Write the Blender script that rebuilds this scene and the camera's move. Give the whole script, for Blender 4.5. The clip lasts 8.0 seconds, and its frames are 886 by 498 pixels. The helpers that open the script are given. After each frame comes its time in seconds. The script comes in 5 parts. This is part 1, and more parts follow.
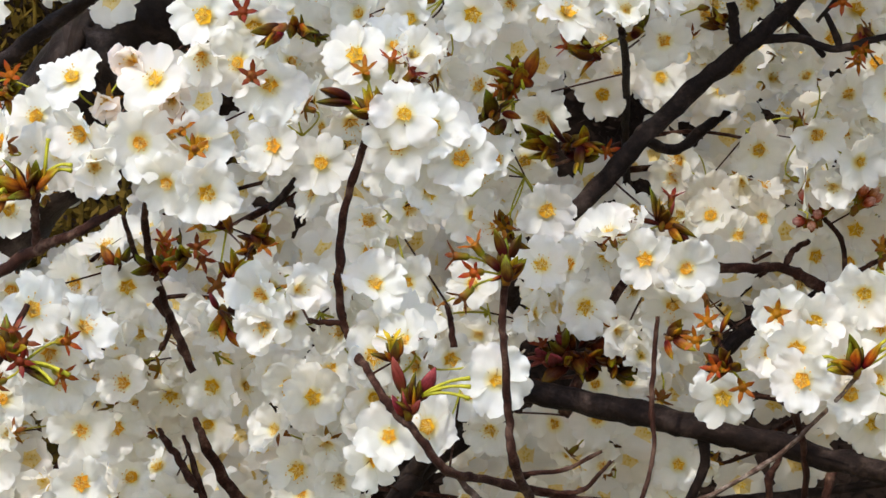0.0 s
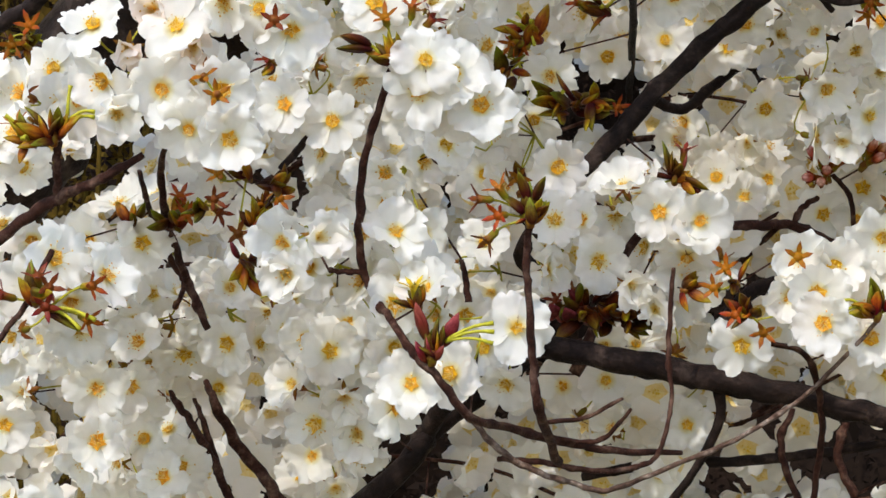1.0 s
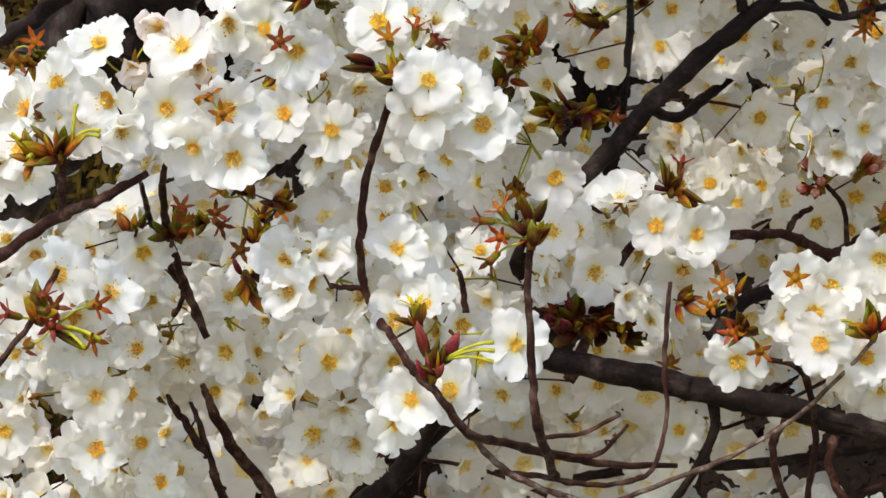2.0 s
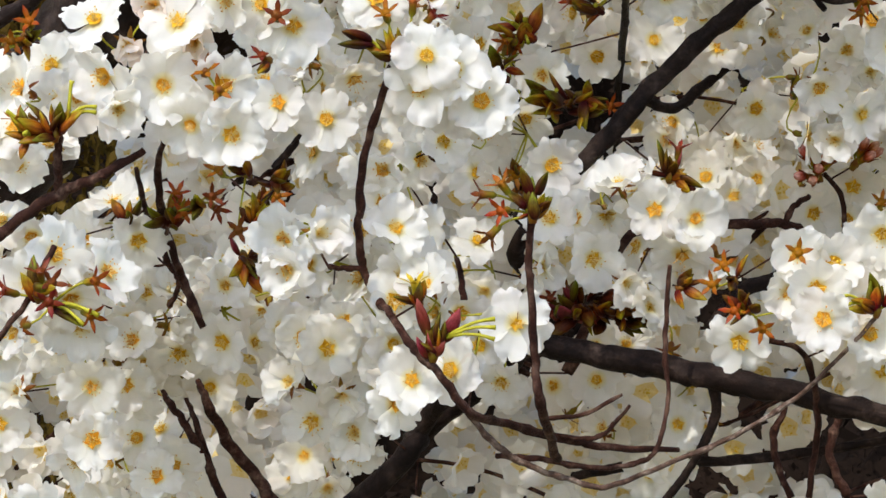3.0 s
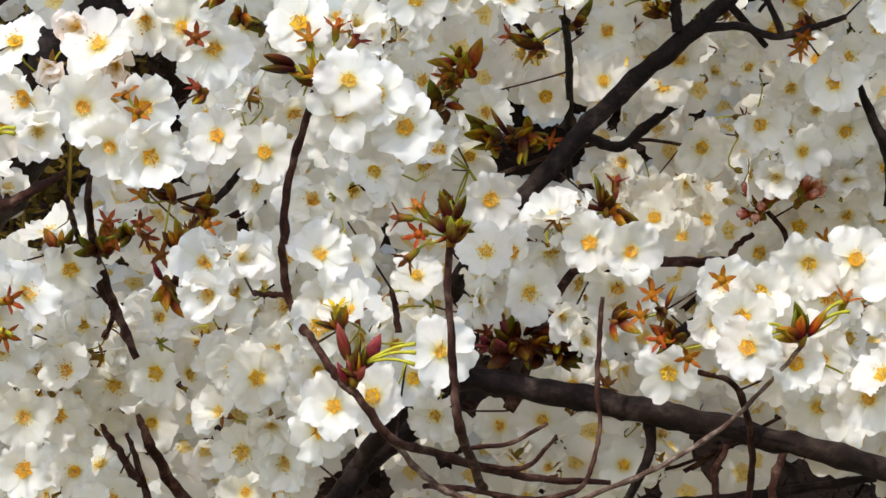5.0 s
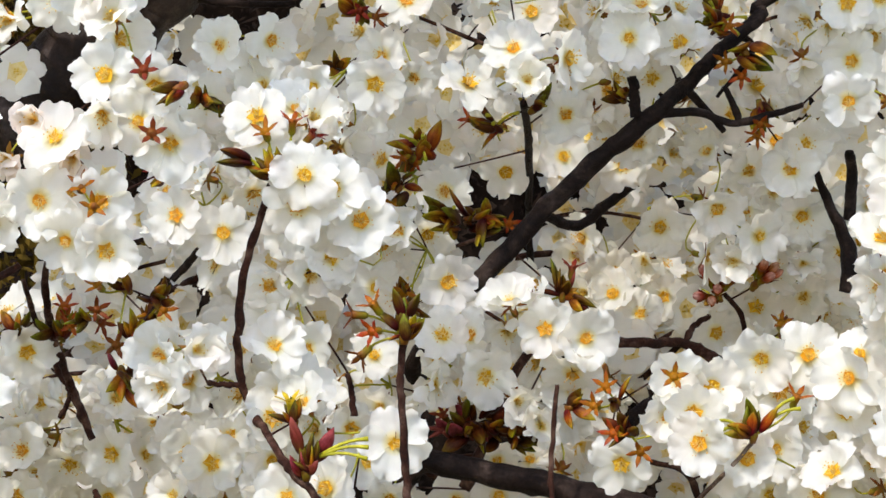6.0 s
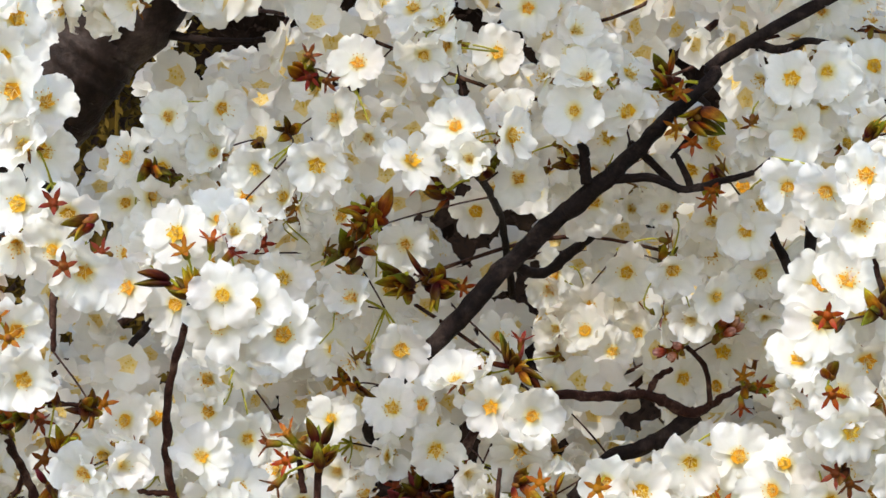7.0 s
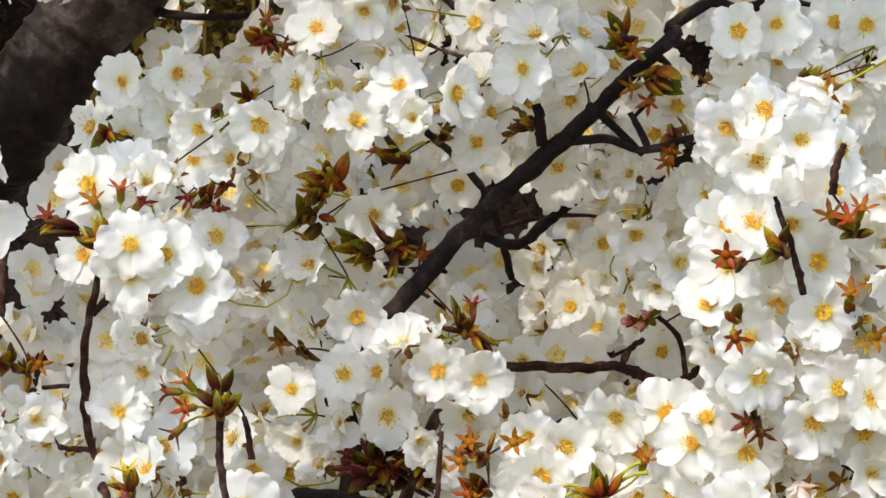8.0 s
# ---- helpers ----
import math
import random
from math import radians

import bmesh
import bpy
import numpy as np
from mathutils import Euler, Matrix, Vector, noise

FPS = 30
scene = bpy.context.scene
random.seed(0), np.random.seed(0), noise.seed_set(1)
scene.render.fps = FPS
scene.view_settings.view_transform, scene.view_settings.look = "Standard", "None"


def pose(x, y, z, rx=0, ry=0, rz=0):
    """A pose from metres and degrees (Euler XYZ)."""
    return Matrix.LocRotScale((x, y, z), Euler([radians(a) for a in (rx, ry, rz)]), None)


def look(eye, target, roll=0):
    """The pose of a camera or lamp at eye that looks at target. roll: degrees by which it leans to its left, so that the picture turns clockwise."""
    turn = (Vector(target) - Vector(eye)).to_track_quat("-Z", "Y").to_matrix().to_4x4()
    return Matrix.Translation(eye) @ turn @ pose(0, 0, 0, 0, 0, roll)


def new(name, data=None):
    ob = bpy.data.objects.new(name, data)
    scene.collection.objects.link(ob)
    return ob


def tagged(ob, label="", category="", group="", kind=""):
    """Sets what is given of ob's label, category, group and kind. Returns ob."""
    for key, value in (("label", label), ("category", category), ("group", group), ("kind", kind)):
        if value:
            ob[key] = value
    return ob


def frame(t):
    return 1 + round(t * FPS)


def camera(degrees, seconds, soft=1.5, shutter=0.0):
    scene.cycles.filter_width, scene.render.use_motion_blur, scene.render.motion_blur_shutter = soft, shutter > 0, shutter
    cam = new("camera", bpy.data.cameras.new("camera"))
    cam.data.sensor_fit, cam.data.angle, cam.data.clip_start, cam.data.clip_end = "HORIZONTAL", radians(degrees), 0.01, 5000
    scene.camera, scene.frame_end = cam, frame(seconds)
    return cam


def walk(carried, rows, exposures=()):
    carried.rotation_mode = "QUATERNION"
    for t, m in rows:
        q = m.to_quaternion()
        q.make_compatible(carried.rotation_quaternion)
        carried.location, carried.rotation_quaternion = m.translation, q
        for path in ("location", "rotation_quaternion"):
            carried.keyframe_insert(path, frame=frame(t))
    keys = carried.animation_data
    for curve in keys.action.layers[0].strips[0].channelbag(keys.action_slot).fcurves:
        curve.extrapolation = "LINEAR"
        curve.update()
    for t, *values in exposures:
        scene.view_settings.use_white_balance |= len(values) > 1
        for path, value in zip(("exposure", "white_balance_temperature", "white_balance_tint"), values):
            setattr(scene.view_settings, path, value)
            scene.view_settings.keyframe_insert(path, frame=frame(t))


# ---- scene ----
cam = camera(18, 8.0, soft=1.5)
EXPOSURE = 1.56
PATH = [
    (0.0, look((0.0004, 0.0001, 1.7001), (-0.0463, 1.4993, 1.7147), 0.40)),
    (0.2, look((-0.0039, -0.0034, 1.7144), (-0.0459, 1.4960, 1.7126), 0.58)),
    (0.5, look((-0.0307, -0.0032, 1.6781), (-0.0524, 1.4965, 1.7019), 0.51)),
    (0.7, look((-0.0325, -0.0042, 1.6421), (-0.0540, 1.4948, 1.6928), -0.09)),
    (1.0, look((-0.0302, 0.0000, 1.6643), (-0.0538, 1.4996, 1.6906), -0.13)),
    (1.2, look((-0.0220, 0.0044, 1.6787), (-0.0531, 1.5040, 1.6981), 0.36)),
    (2.3, look((-0.0478, -0.0146, 1.6952), (-0.0540, 1.4854, 1.6940), 0.28)),
    (2.5, look((-0.0422, -0.0094, 1.6782), (-0.0526, 1.4905, 1.6928), 0.20)),
    (2.7, look((-0.0500, 0.0037, 1.6543), (-0.0534, 1.5033, 1.6901), 0.10)),
    (3.0, look((-0.0525, 0.0006, 1.6565), (-0.0513, 1.5002, 1.6895), -0.21)),
    (3.2, look((-0.0452, -0.0005, 1.6436), (-0.0482, 1.4989, 1.6874), -0.40)),
    (3.5, look((-0.0315, -0.0023, 1.6169), (-0.0415, 1.4962, 1.6835), -0.56)),
    (3.7, look((-0.0330, 0.0003, 1.6091), (-0.0397, 1.4984, 1.6840), -0.48)),
    (4.0, look((-0.0452, 0.0038, 1.6111), (-0.0385, 1.5017, 1.6885), -0.20)),
    (4.2, look((-0.0370, 0.0002, 1.6322), (-0.0365, 1.4990, 1.6929), 0.12)),
    (5.3, look((0.0031, 0.0060, 1.6278), (-0.0147, 1.4983, 1.7099), 0.07)),
    (5.5, look((-0.0124, 0.0032, 1.6652), (-0.0151, 1.5007, 1.7315), 0.20)),
    (5.7, look((-0.0216, -0.0048, 1.6852), (-0.0153, 1.4939, 1.7466), 0.29)),
    (6.0, look((0.0090, -0.0033, 1.6692), (0.0064, 1.4944, 1.7521), 0.71)),
    (6.2, look((0.0332, 0.0012, 1.6701), (0.0221, 1.4988, 1.7546), 0.53)),
    (6.5, look((0.0391, 0.0051, 1.7233), (0.0283, 1.5043, 1.7707), -0.04)),
    (6.7, look((0.0595, 0.0092, 1.7305), (0.0300, 1.5079, 1.7828), 0.87)),
    (7.0, look((0.1118, 0.0007, 1.8261), (0.0352, 1.4988, 1.7938), 0.02)),
    (7.2, look((0.1140, -0.0010, 1.7919), (0.0392, 1.4971, 1.7837), 0.11)),
    (7.5, look((0.1386, 0.0094, 1.7550), (0.0477, 1.5066, 1.7704), -0.31)),
    (7.7, look((0.1702, 0.0100, 1.7650), (0.0529, 1.5054, 1.7697), -0.61)),
    (8.0, look((0.2505, 0.0386, 1.7718), (0.0595, 1.5264, 1.7735), -0.21)),
]
walk(cam, PATH, exposures=[(0.0, EXPOSURE), (4.2, EXPOSURE), (5.5, EXPOSURE + 0.11), (8.0, EXPOSURE + 0.11)])

# ---------- world, sun ----------
SUN_FROM = Vector((-0.30, -0.60, 0.74)).normalized()
world = bpy.data.worlds.new("world")
scene.world = world
world.use_nodes = True
wn = world.node_tree.nodes
sky = wn.new("ShaderNodeTexSky")
sky.sky_type = "NISHITA"
sky.sun_disc = False
sky.sun_elevation = math.asin(SUN_FROM.z)
sky.sun_rotation = math.atan2(SUN_FROM.x, SUN_FROM.y)
wn["Background"].inputs["Strength"].default_value = 0.15
world.node_tree.links.new(sky.outputs[0], wn["Background"].inputs["Color"])
sun_data = bpy.data.lights.new("sun", "SUN")
sun_data.energy, sun_data.angle, sun_data.color = 1.25, radians(0.5), (1.0, 0.965, 0.91)
sun = new("sun", sun_data)
sun.matrix_world = look(SUN_FROM * 8, (0, 0, 0))


# ---------- materials ----------
def material(name):
    m = bpy.data.materials.new(name)
    m.use_nodes = True
    return m, m.node_tree.nodes, m.node_tree.links, m.node_tree.nodes["Principled BSDF"]


def noise_ramp(n, l, scale, stops, detail=4.0, coord="Object", rough=0.6, squash=None):
    tc = n.new("ShaderNodeTexCoord")
    src = tc.outputs[coord]
    if squash:
        mp = n.new("ShaderNodeMapping")
        mp.inputs["Scale"].default_value = squash
        l.new(src, mp.inputs["Vector"])
        src = mp.outputs[0]
    t = n.new("ShaderNodeTexNoise")
    t.inputs["Scale"].default_value, t.inputs["Detail"].default_value = scale, detail
    t.inputs["Roughness"].default_value = rough
    l.new(src, t.inputs["Vector"])
    r = n.new("ShaderNodeValToRGB")
    for k, (at, col) in enumerate(stops):
        e = r.color_ramp.elements[k] if k < 2 else r.color_ramp.elements.new(at)
        e.position, e.color = at, (*col, 1)
    l.new(t.outputs["Fac"], r.inputs["Fac"])
    return t, r


def bump(n, l, source, bsdf, strength, distance):
    b = n.new("ShaderNodeBump")
    b.inputs["Strength"].default_value, b.inputs["Distance"].default_value = strength, distance
    l.new(source, b.inputs["Height"])
    l.new(b.outputs[0], bsdf.inputs["Normal"])
    return b


def thin(m, n, l, bsdf, colour_socket, share, colour):
    """Lets part of the light through a petal or leaf."""
    tr = n.new("ShaderNodeBsdfTranslucent")
    tr.inputs["Color"].default_value = (*colour, 1)
    if colour_socket is not None:
        l.new(colour_socket, tr.inputs["Color"])
    mix = n.new("ShaderNodeMixShader")
    mix.inputs[0].default_value = share
    l.new(bsdf.outputs[0], mix.inputs[1])
    l.new(tr.outputs[0], mix.inputs[2])
    l.new(mix.outputs[0], n["Material Output"].inputs["Surface"])


def petal_material(name, random_socket, tint=(1.0, 1.0, 1.0)):
    m, n, l, b = material(name)
    # white, a breath of pink towards the edge and yellow-green at the claw
    tc = n.new("ShaderNodeTexCoord")
    ln = n.new("ShaderNodeVectorMath")
    ln.operation = "LENGTH"
    l.new(tc.outputs["Object"], ln.inputs[0])
    mr = n.new("ShaderNodeMapRange")
    mr.inputs["From Min"].default_value, mr.inputs["From Max"].default_value = 0.002, 0.019
    l.new(ln.outputs["Value"], mr.inputs["Value"])
    r = n.new("ShaderNodeValToRGB")
    r.color_ramp.elements[0].color = (0.86, 0.66, 0.18, 1)
    r.color_ramp.elements[1].color = (0.890, 0.880, 0.860, 1)
    e = r.color_ramp.elements.new(0.13)
    e.color = (0.88, 0.82, 0.52, 1)
    e = r.color_ramp.elements.new(0.25)
    e.color = (0.885, 0.878, 0.82, 1)
    e = r.color_ramp.elements.new(0.55)
    e.color = (0.890, 0.878, 0.845, 1)
    l.new(mr.outputs[0], r.inputs["Fac"])
    t, r2 = noise_ramp(n, l, 240, [(0.3, (0.955, 0.955, 0.945)), (0.7, (1, 1, 1))], coord="Object", squash=(0.35, 1.6, 1))
    mul = n.new("ShaderNodeMixRGB")
    mul.blend_type = "MULTIPLY"
    mul.inputs[0].default_value = 1
    l.new(r.outputs[0], mul.inputs[1])
    l.new(r2.outputs[0], mul.inputs[2])
    info = n.new("ShaderNodeObjectInfo" if random_socket == "object" else "ShaderNodeNewGeometry")
    rr = n.new("ShaderNodeValToRGB")
    rr.color_ramp.elements[0].color = (tint[0], 0.97 * tint[1], 0.97 * tint[2], 1)
    rr.color_ramp.elements[1].color = (*tint, 1)
    rr.color_ramp.elements[1].position = 0.35
    l.new(info.outputs["Random" if random_socket == "object" else "Random Per Island"], rr.inputs["Fac"])
    mul2 = n.new("ShaderNodeMixRGB")
    mul2.blend_type = "MULTIPLY"
    mul2.inputs[0].default_value = 1
    l.new(mul.outputs[0], mul2.inputs[1])
    l.new(rr.outputs[0], mul2.inputs[2])
    l.new(mul2.outputs[0], b.inputs["Base Color"])
    b.inputs["Roughness"].default_value = 0.55
    b.inputs["Specular IOR Level"].default_value = 0.3
    bump(n, l, t.outputs["Fac"], b, 0.25, 0.0006)
    warm = n.new("ShaderNodeMixRGB")
    warm.blend_type = "MULTIPLY"
    warm.inputs[0].default_value = 1
    warm.inputs[2].default_value = (1.0, 0.96, 0.845, 1)
    l.new(mul2.outputs[0], warm.inputs[1])
    thin(m, n, l, b, warm.outputs[0], 0.62, (0.9, 0.88, 0.85))
    return m


def plain_material(name, stops, scale, roughness, share=0.0, bump_by=0.3, bump_dist=0.0005, squash=None, varied=0.0):
    m, n, l, b = material(name)
    t, r = noise_ramp(n, l, scale, stops, squash=squash)
    out = r.outputs[0]
    if varied:
        info = n.new("ShaderNodeObjectInfo")
        hsv = n.new("ShaderNodeHueSaturation")
        mr = n.new("ShaderNodeMapRange")
        mr.inputs["To Min"].default_value, mr.inputs["To Max"].default_value = 0.5 - varied, 0.5 + varied
        l.new(info.outputs["Random"], mr.inputs["Value"])
        l.new(mr.outputs[0], hsv.inputs["Hue"])
        l.new(out, hsv.inputs["Color"])
        out = hsv.outputs[0]
    l.new(out, b.inputs["Base Color"])
    b.inputs["Roughness"].default_value = roughness
    b.inputs["Specular IOR Level"].default_value = 0.2
    bump(n, l, t.outputs["Fac"], b, bump_by, bump_dist)
    if share:
        thin(m, n, l, b, out, share, (0.5, 0.5, 0.2))
    return m


def young_material(name, z0, z1, stops, varied=0.02, share=0.26, roughness=0.42):
    """Young growth whose colour runs from its foot to its tip, with fine streaks."""
    m, n, l, b = material(name)
    tc = n.new("ShaderNodeTexCoord")
    sep = n.new("ShaderNodeSeparateXYZ")
    l.new(tc.outputs["Object"], sep.inputs[0])
    mr = n.new("ShaderNodeMapRange")
    mr.inputs["From Min"].default_value, mr.inputs["From Max"].default_value = z0, z1
    mr.inputs["To Min"].default_value, mr.inputs["To Max"].default_value = -0.30, 0.70
    mr.clamp = False
    l.new(sep.outputs["Z"], mr.inputs["Value"])
    t, streak = noise_ramp(n, l, 300, [(0.3, (0.48, 0.42, 0.36)), (0.68, (0.95, 0.95, 0.95))], squash=(2, 2, 0.5))
    shift = n.new("ShaderNodeMath")
    shift.operation = "MULTIPLY_ADD"
    l.new(t.outputs["Fac"], shift.inputs[0])
    shift.inputs[1].default_value = 0.55
    l.new(mr.outputs[0], shift.inputs[2])
    r = n.new("ShaderNodeValToRGB")
    for k, (at, col) in enumerate(stops):
        e = r.color_ramp.elements[k] if k < 2 else r.color_ramp.elements.new(at)
        e.position, e.color = at, (*col, 1)
    l.new(shift.outputs[0], r.inputs["Fac"])
    mul = n.new("ShaderNodeMixRGB")
    mul.blend_type = "MULTIPLY"
    mul.inputs[0].default_value = 1
    l.new(r.outputs[0], mul.inputs[1])
    l.new(streak.outputs[0], mul.inputs[2])
    info = n.new("ShaderNodeObjectInfo")
    hue = n.new("ShaderNodeMapRange")
    hue.inputs["To Min"].default_value, hue.inputs["To Max"].default_value = 0.5 - varied, 0.5 + varied
    l.new(info.outputs["Random"], hue.inputs["Value"])
    hsv = n.new("ShaderNodeHueSaturation")
    l.new(hue.outputs[0], hsv.inputs["Hue"])
    l.new(mul.outputs[0], hsv.inputs["Color"])
    l.new(hsv.outputs[0], b.inputs["Base Color"])
    b.inputs["Roughness"].default_value = roughness
    b.inputs["Specular IOR Level"].default_value = 0.12
    bump(n, l, t.outputs["Fac"], b, 0.3, 0.0004)
    thin(m, n, l, b, hsv.outputs[0], share, (0.5, 0.5, 0.2))
    return m


PETAL = petal_material("petal_white", "object")
PETAL_PINK = petal_material("petal_pale_pink", "object", (1.0, 0.93, 0.93))
PETAL_FAR = petal_material("petal_white_far", "island")
CLAW = plain_material("petal_claw", [(0.3, (0.80, 0.60, 0.20)), (0.7, (0.86, 0.72, 0.38))], 400, 0.6, 0.4)
CUP = plain_material("flower_cup", [(0.3, (0.52, 0.20, 0.006)), (0.7, (0.78, 0.44, 0.020))], 420, 0.6, 0.2, varied=0.012)
ANTHER = plain_material("anther", [(0.3, (0.64, 0.31, 0.015)), (0.7, (0.82, 0.55, 0.06))], 900, 0.6, varied=0.012)
FILAMENT = plain_material("filament", [(0.3, (0.80, 0.58, 0.18)), (0.7, (0.88, 0.76, 0.42))], 500, 0.5, 0.3)
PEDICEL = plain_material("pedicel", [(0.3, (0.26, 0.24, 0.010)), (0.7, (0.44, 0.39, 0.025))], 260, 0.5, 0.15)
CALYX = plain_material("calyx_bronze", [(0.3, (0.14, 0.03, 0.006)), (0.55, (0.20, 0.085, 0.008)), (0.75, (0.20, 0.18, 0.012))], 170, 0.5, 0.2, varied=0.012)
STAR_RED = young_material("calyx_red", -0.0085, 0.004, [(0.1, (0.26, 0.20, 0.015)), (0.55, (0.24, 0.06, 0.012)), (0.85, (0.17, 0.022, 0.014))])
STAR_ORANGE = young_material("calyx_orange", -0.0085, 0.004, [(0.1, (0.34, 0.31, 0.018)), (0.55, (0.42, 0.14, 0.008)), (0.85, (0.30, 0.045, 0.009))])
STAR_YELLOW = young_material("calyx_yellow", -0.0085, 0.004, [(0.1, (0.36, 0.30, 0.02)), (0.55, (0.66, 0.36, 0.015)), (0.85, (0.62, 0.40, 0.03))])
BUD = young_material("bud_pink", 0.0, 0.0095, [(0.20, (0.46, 0.09, 0.015)), (0.5, (0.70, 0.20, 0.09)), (0.85, (0.86, 0.50, 0.40))])
LEAF_GREEN = young_material("leaf_young_green", 0.0, 0.013, [(0.20, (0.065, 0.011, 0.006)), (0.55, (0.125, 0.070, 0.004)), (0.90, (0.19, 0.20, 0.010))])
LEAF_RED = young_material("leaf_young_red", 0.0, 0.013, [(0.15, (0.12, 0.030, 0.010)), (0.5, (0.20, 0.022, 0.022)), (0.85, (0.38, 0.075, 0.07))], 0.012)
LEAF_BRONZE = young_material("leaf_young_bronze", 0.0, 0.013, [(0.20, (0.050, 0.008, 0.005)), (0.55, (0.125, 0.036, 0.004)), (0.90, (0.18, 0.115, 0.007))])
LEAF_AMBER = young_material("leaf_young_amber", 0.0, 0.013, [(0.15, (0.12, 0.014, 0.006)), (0.48, (0.38, 0.115, 0.006)), (0.90, (0.38, 0.30, 0.012))])


def bark_material(name, stops, roughness, scale):
    m, n, l, b = material(name)
    t, r = noise_ramp(n, l, scale, stops, detail=6)
    t2, r2 = noise_ramp(n, l, scale * 5, [(0.45, (0.55, 0.55, 0.55)), (0.62, (1.0, 1.0, 1.0))], detail=5, rough=0.75)
    mul = n.new("ShaderNodeMixRGB")
    mul.blend_type = "MULTIPLY"
    mul.inputs[0].default_value = 1
    l.new(r.outputs[0], mul.inputs[1])
    l.new(r2.outputs[0], mul.inputs[2])
    l.new(mul.outputs[0], b.inputs["Base Color"])
    b.inputs["Roughness"].default_value = roughness
    b.inputs["Specular IOR Level"].default_value = 0.09
    bump(n, l, t2.outputs["Fac"], b, 0.8, 0.0018)
    return m


BARK = bark_material("bark_dark", [(0.3, (0.009, 0.0052, 0.0040)), (0.52, (0.021, 0.0118, 0.0088)), (0.70, (0.066, 0.043, 0.033))], 0.60, 70)
TRUNK = bark_material("bark_trunk", [(0.3, (0.012, 0.007, 0.005)), (0.52, (0.026, 0.0155, 0.012)), (0.70, (0.12, 0.088, 0.075))], 0.5, 26)
TWIG = bark_material("bark_reddish", [(0.3, (0.022, 0.008, 0.005)), (0.50, (0.052, 0.018, 0.011)), (0.68, (0.16, 0.088, 0.060))], 0.6, 110)
# reddish bark made paler: sunlight on the arching twig is put into the colour
SUNLIT_TWIG = bark_material("bark_sunlit", [(0.3, (0.050, 0.022, 0.015)), (0.50, (0.125, 0.072, 0.050)), (0.68, (0.36, 0.27, 0.21))], 0.55, 110)
# near-black: the deep shade behind the tree is put into the hedge's colour
HEDGE = plain_material("hedge_leaf_shaded", [(0.3, (0.006, 0.004, 0.003)), (0.6, (0.014, 0.008, 0.005)), (0.8, (0.026, 0.016, 0.007))], 1.6, 0.95)
SHRUB = plain_material("shrub_leaf", [(0.3, (0.03, 0.018, 0.003)), (0.6, (0.075, 0.045, 0.006)), (0.8, (0.13, 0.085, 0.010))], 9.0, 0.8)
for m_ in (HEDGE, SHRUB):
    m_.node_tree.nodes["Principled BSDF"].inputs["Specular IOR Level"].default_value = 0.05
GROUND = plain_material("ground_dry_grass", [(0.3, (0.05, 0.036, 0.015)), (0.55, (0.11, 0.08, 0.03)), (0.8, (0.17, 0.13, 0.05))], 3.0, 0.9, bump_dist=0.03)


# ---------- helpers ----------
def mesh_of(name, verts, faces, mats, slots=None, smooth=True):
    me = bpy.data.meshes.new(name)
    me.from_pydata([tuple(v) for v in verts], [], faces)
    for m in mats:
        me.materials.append(m)
    if slots is not None:
        me.polygons.foreach_set("material_index", slots)
    me.polygons.foreach_set("use_smooth", [smooth] * len(me.polygons))
    me.update()
    return me


def hang(name, me, parent, m=None, label=""):
    """One mesh object as a part under its parent, at the pose m in the parent's frame."""
    ob = new(name, me)
    ob.parent = parent
    if m is not None:
        ob.matrix_basis = m
    if label:
        tagged(ob, label)
    return ob


def spline(points, steps):
    """A smooth line through points of any width (Catmull-Rom)."""
    p = np.array(points, float)
    p = np.vstack([2 * p[0] - p[1], p, 2 * p[-1] - p[-2]])
    out = []
    for i in range(1, len(p) - 2):
        for k in range(steps):
            t = k / steps
            a, b, c, d = p[i - 1], p[i], p[i + 1], p[i + 2]
            out.append(0.5 * (2 * b + (c - a) * t + (2 * a - 5 * b + 4 * c - d) * t * t + (3 * b - a - 3 * c + d) * t ** 3))
    out.append(p[-2])
    return np.array(out)


def tube(line, radii, sides, rough=0.0, seed=0.0, cap=True):
    """A tapered tube round a line: vertices and faces."""
    line = np.asarray(line, float)
    n = len(line)
    tang = np.gradient(line, axis=0)
    tang /= np.linalg.norm(tang, axis=1)[:, None] + 1e-12
    up = np.array([0.31, -0.87, 0.38])
    a = np.cross(tang, up)
    a /= np.linalg.norm(a, axis=1)[:, None] + 1e-9
    b = np.cross(tang, a)
    verts, faces = [], []
    for i in range(n):
        for k in range(sides):
            w = 2 * math.pi * k / sides
            d = a[i] * math.cos(w) + b[i] * math.sin(w)
            r = radii[i]
            if rough:
                q = Vector(line[i] * 90) + Vector(d) * 1.2 + Vector((seed, 0, 0))
                r *= 1 + rough * noise.noise(q) + 0.6 * rough * noise.noise(q * 2.7)
            verts.append(line[i] + d * r)
    for i in range(n - 1):
        for k in range(sides):
            k2 = (k + 1) % sides
            faces.append((i * sides + k, i * sides + k2, (i + 1) * sides + k2, (i + 1) * sides + k))
    if cap:
        faces.append(tuple(range(sides))[::-1])
        faces.append(tuple((n - 1) * sides + k for k in range(sides)))
    return verts, faces


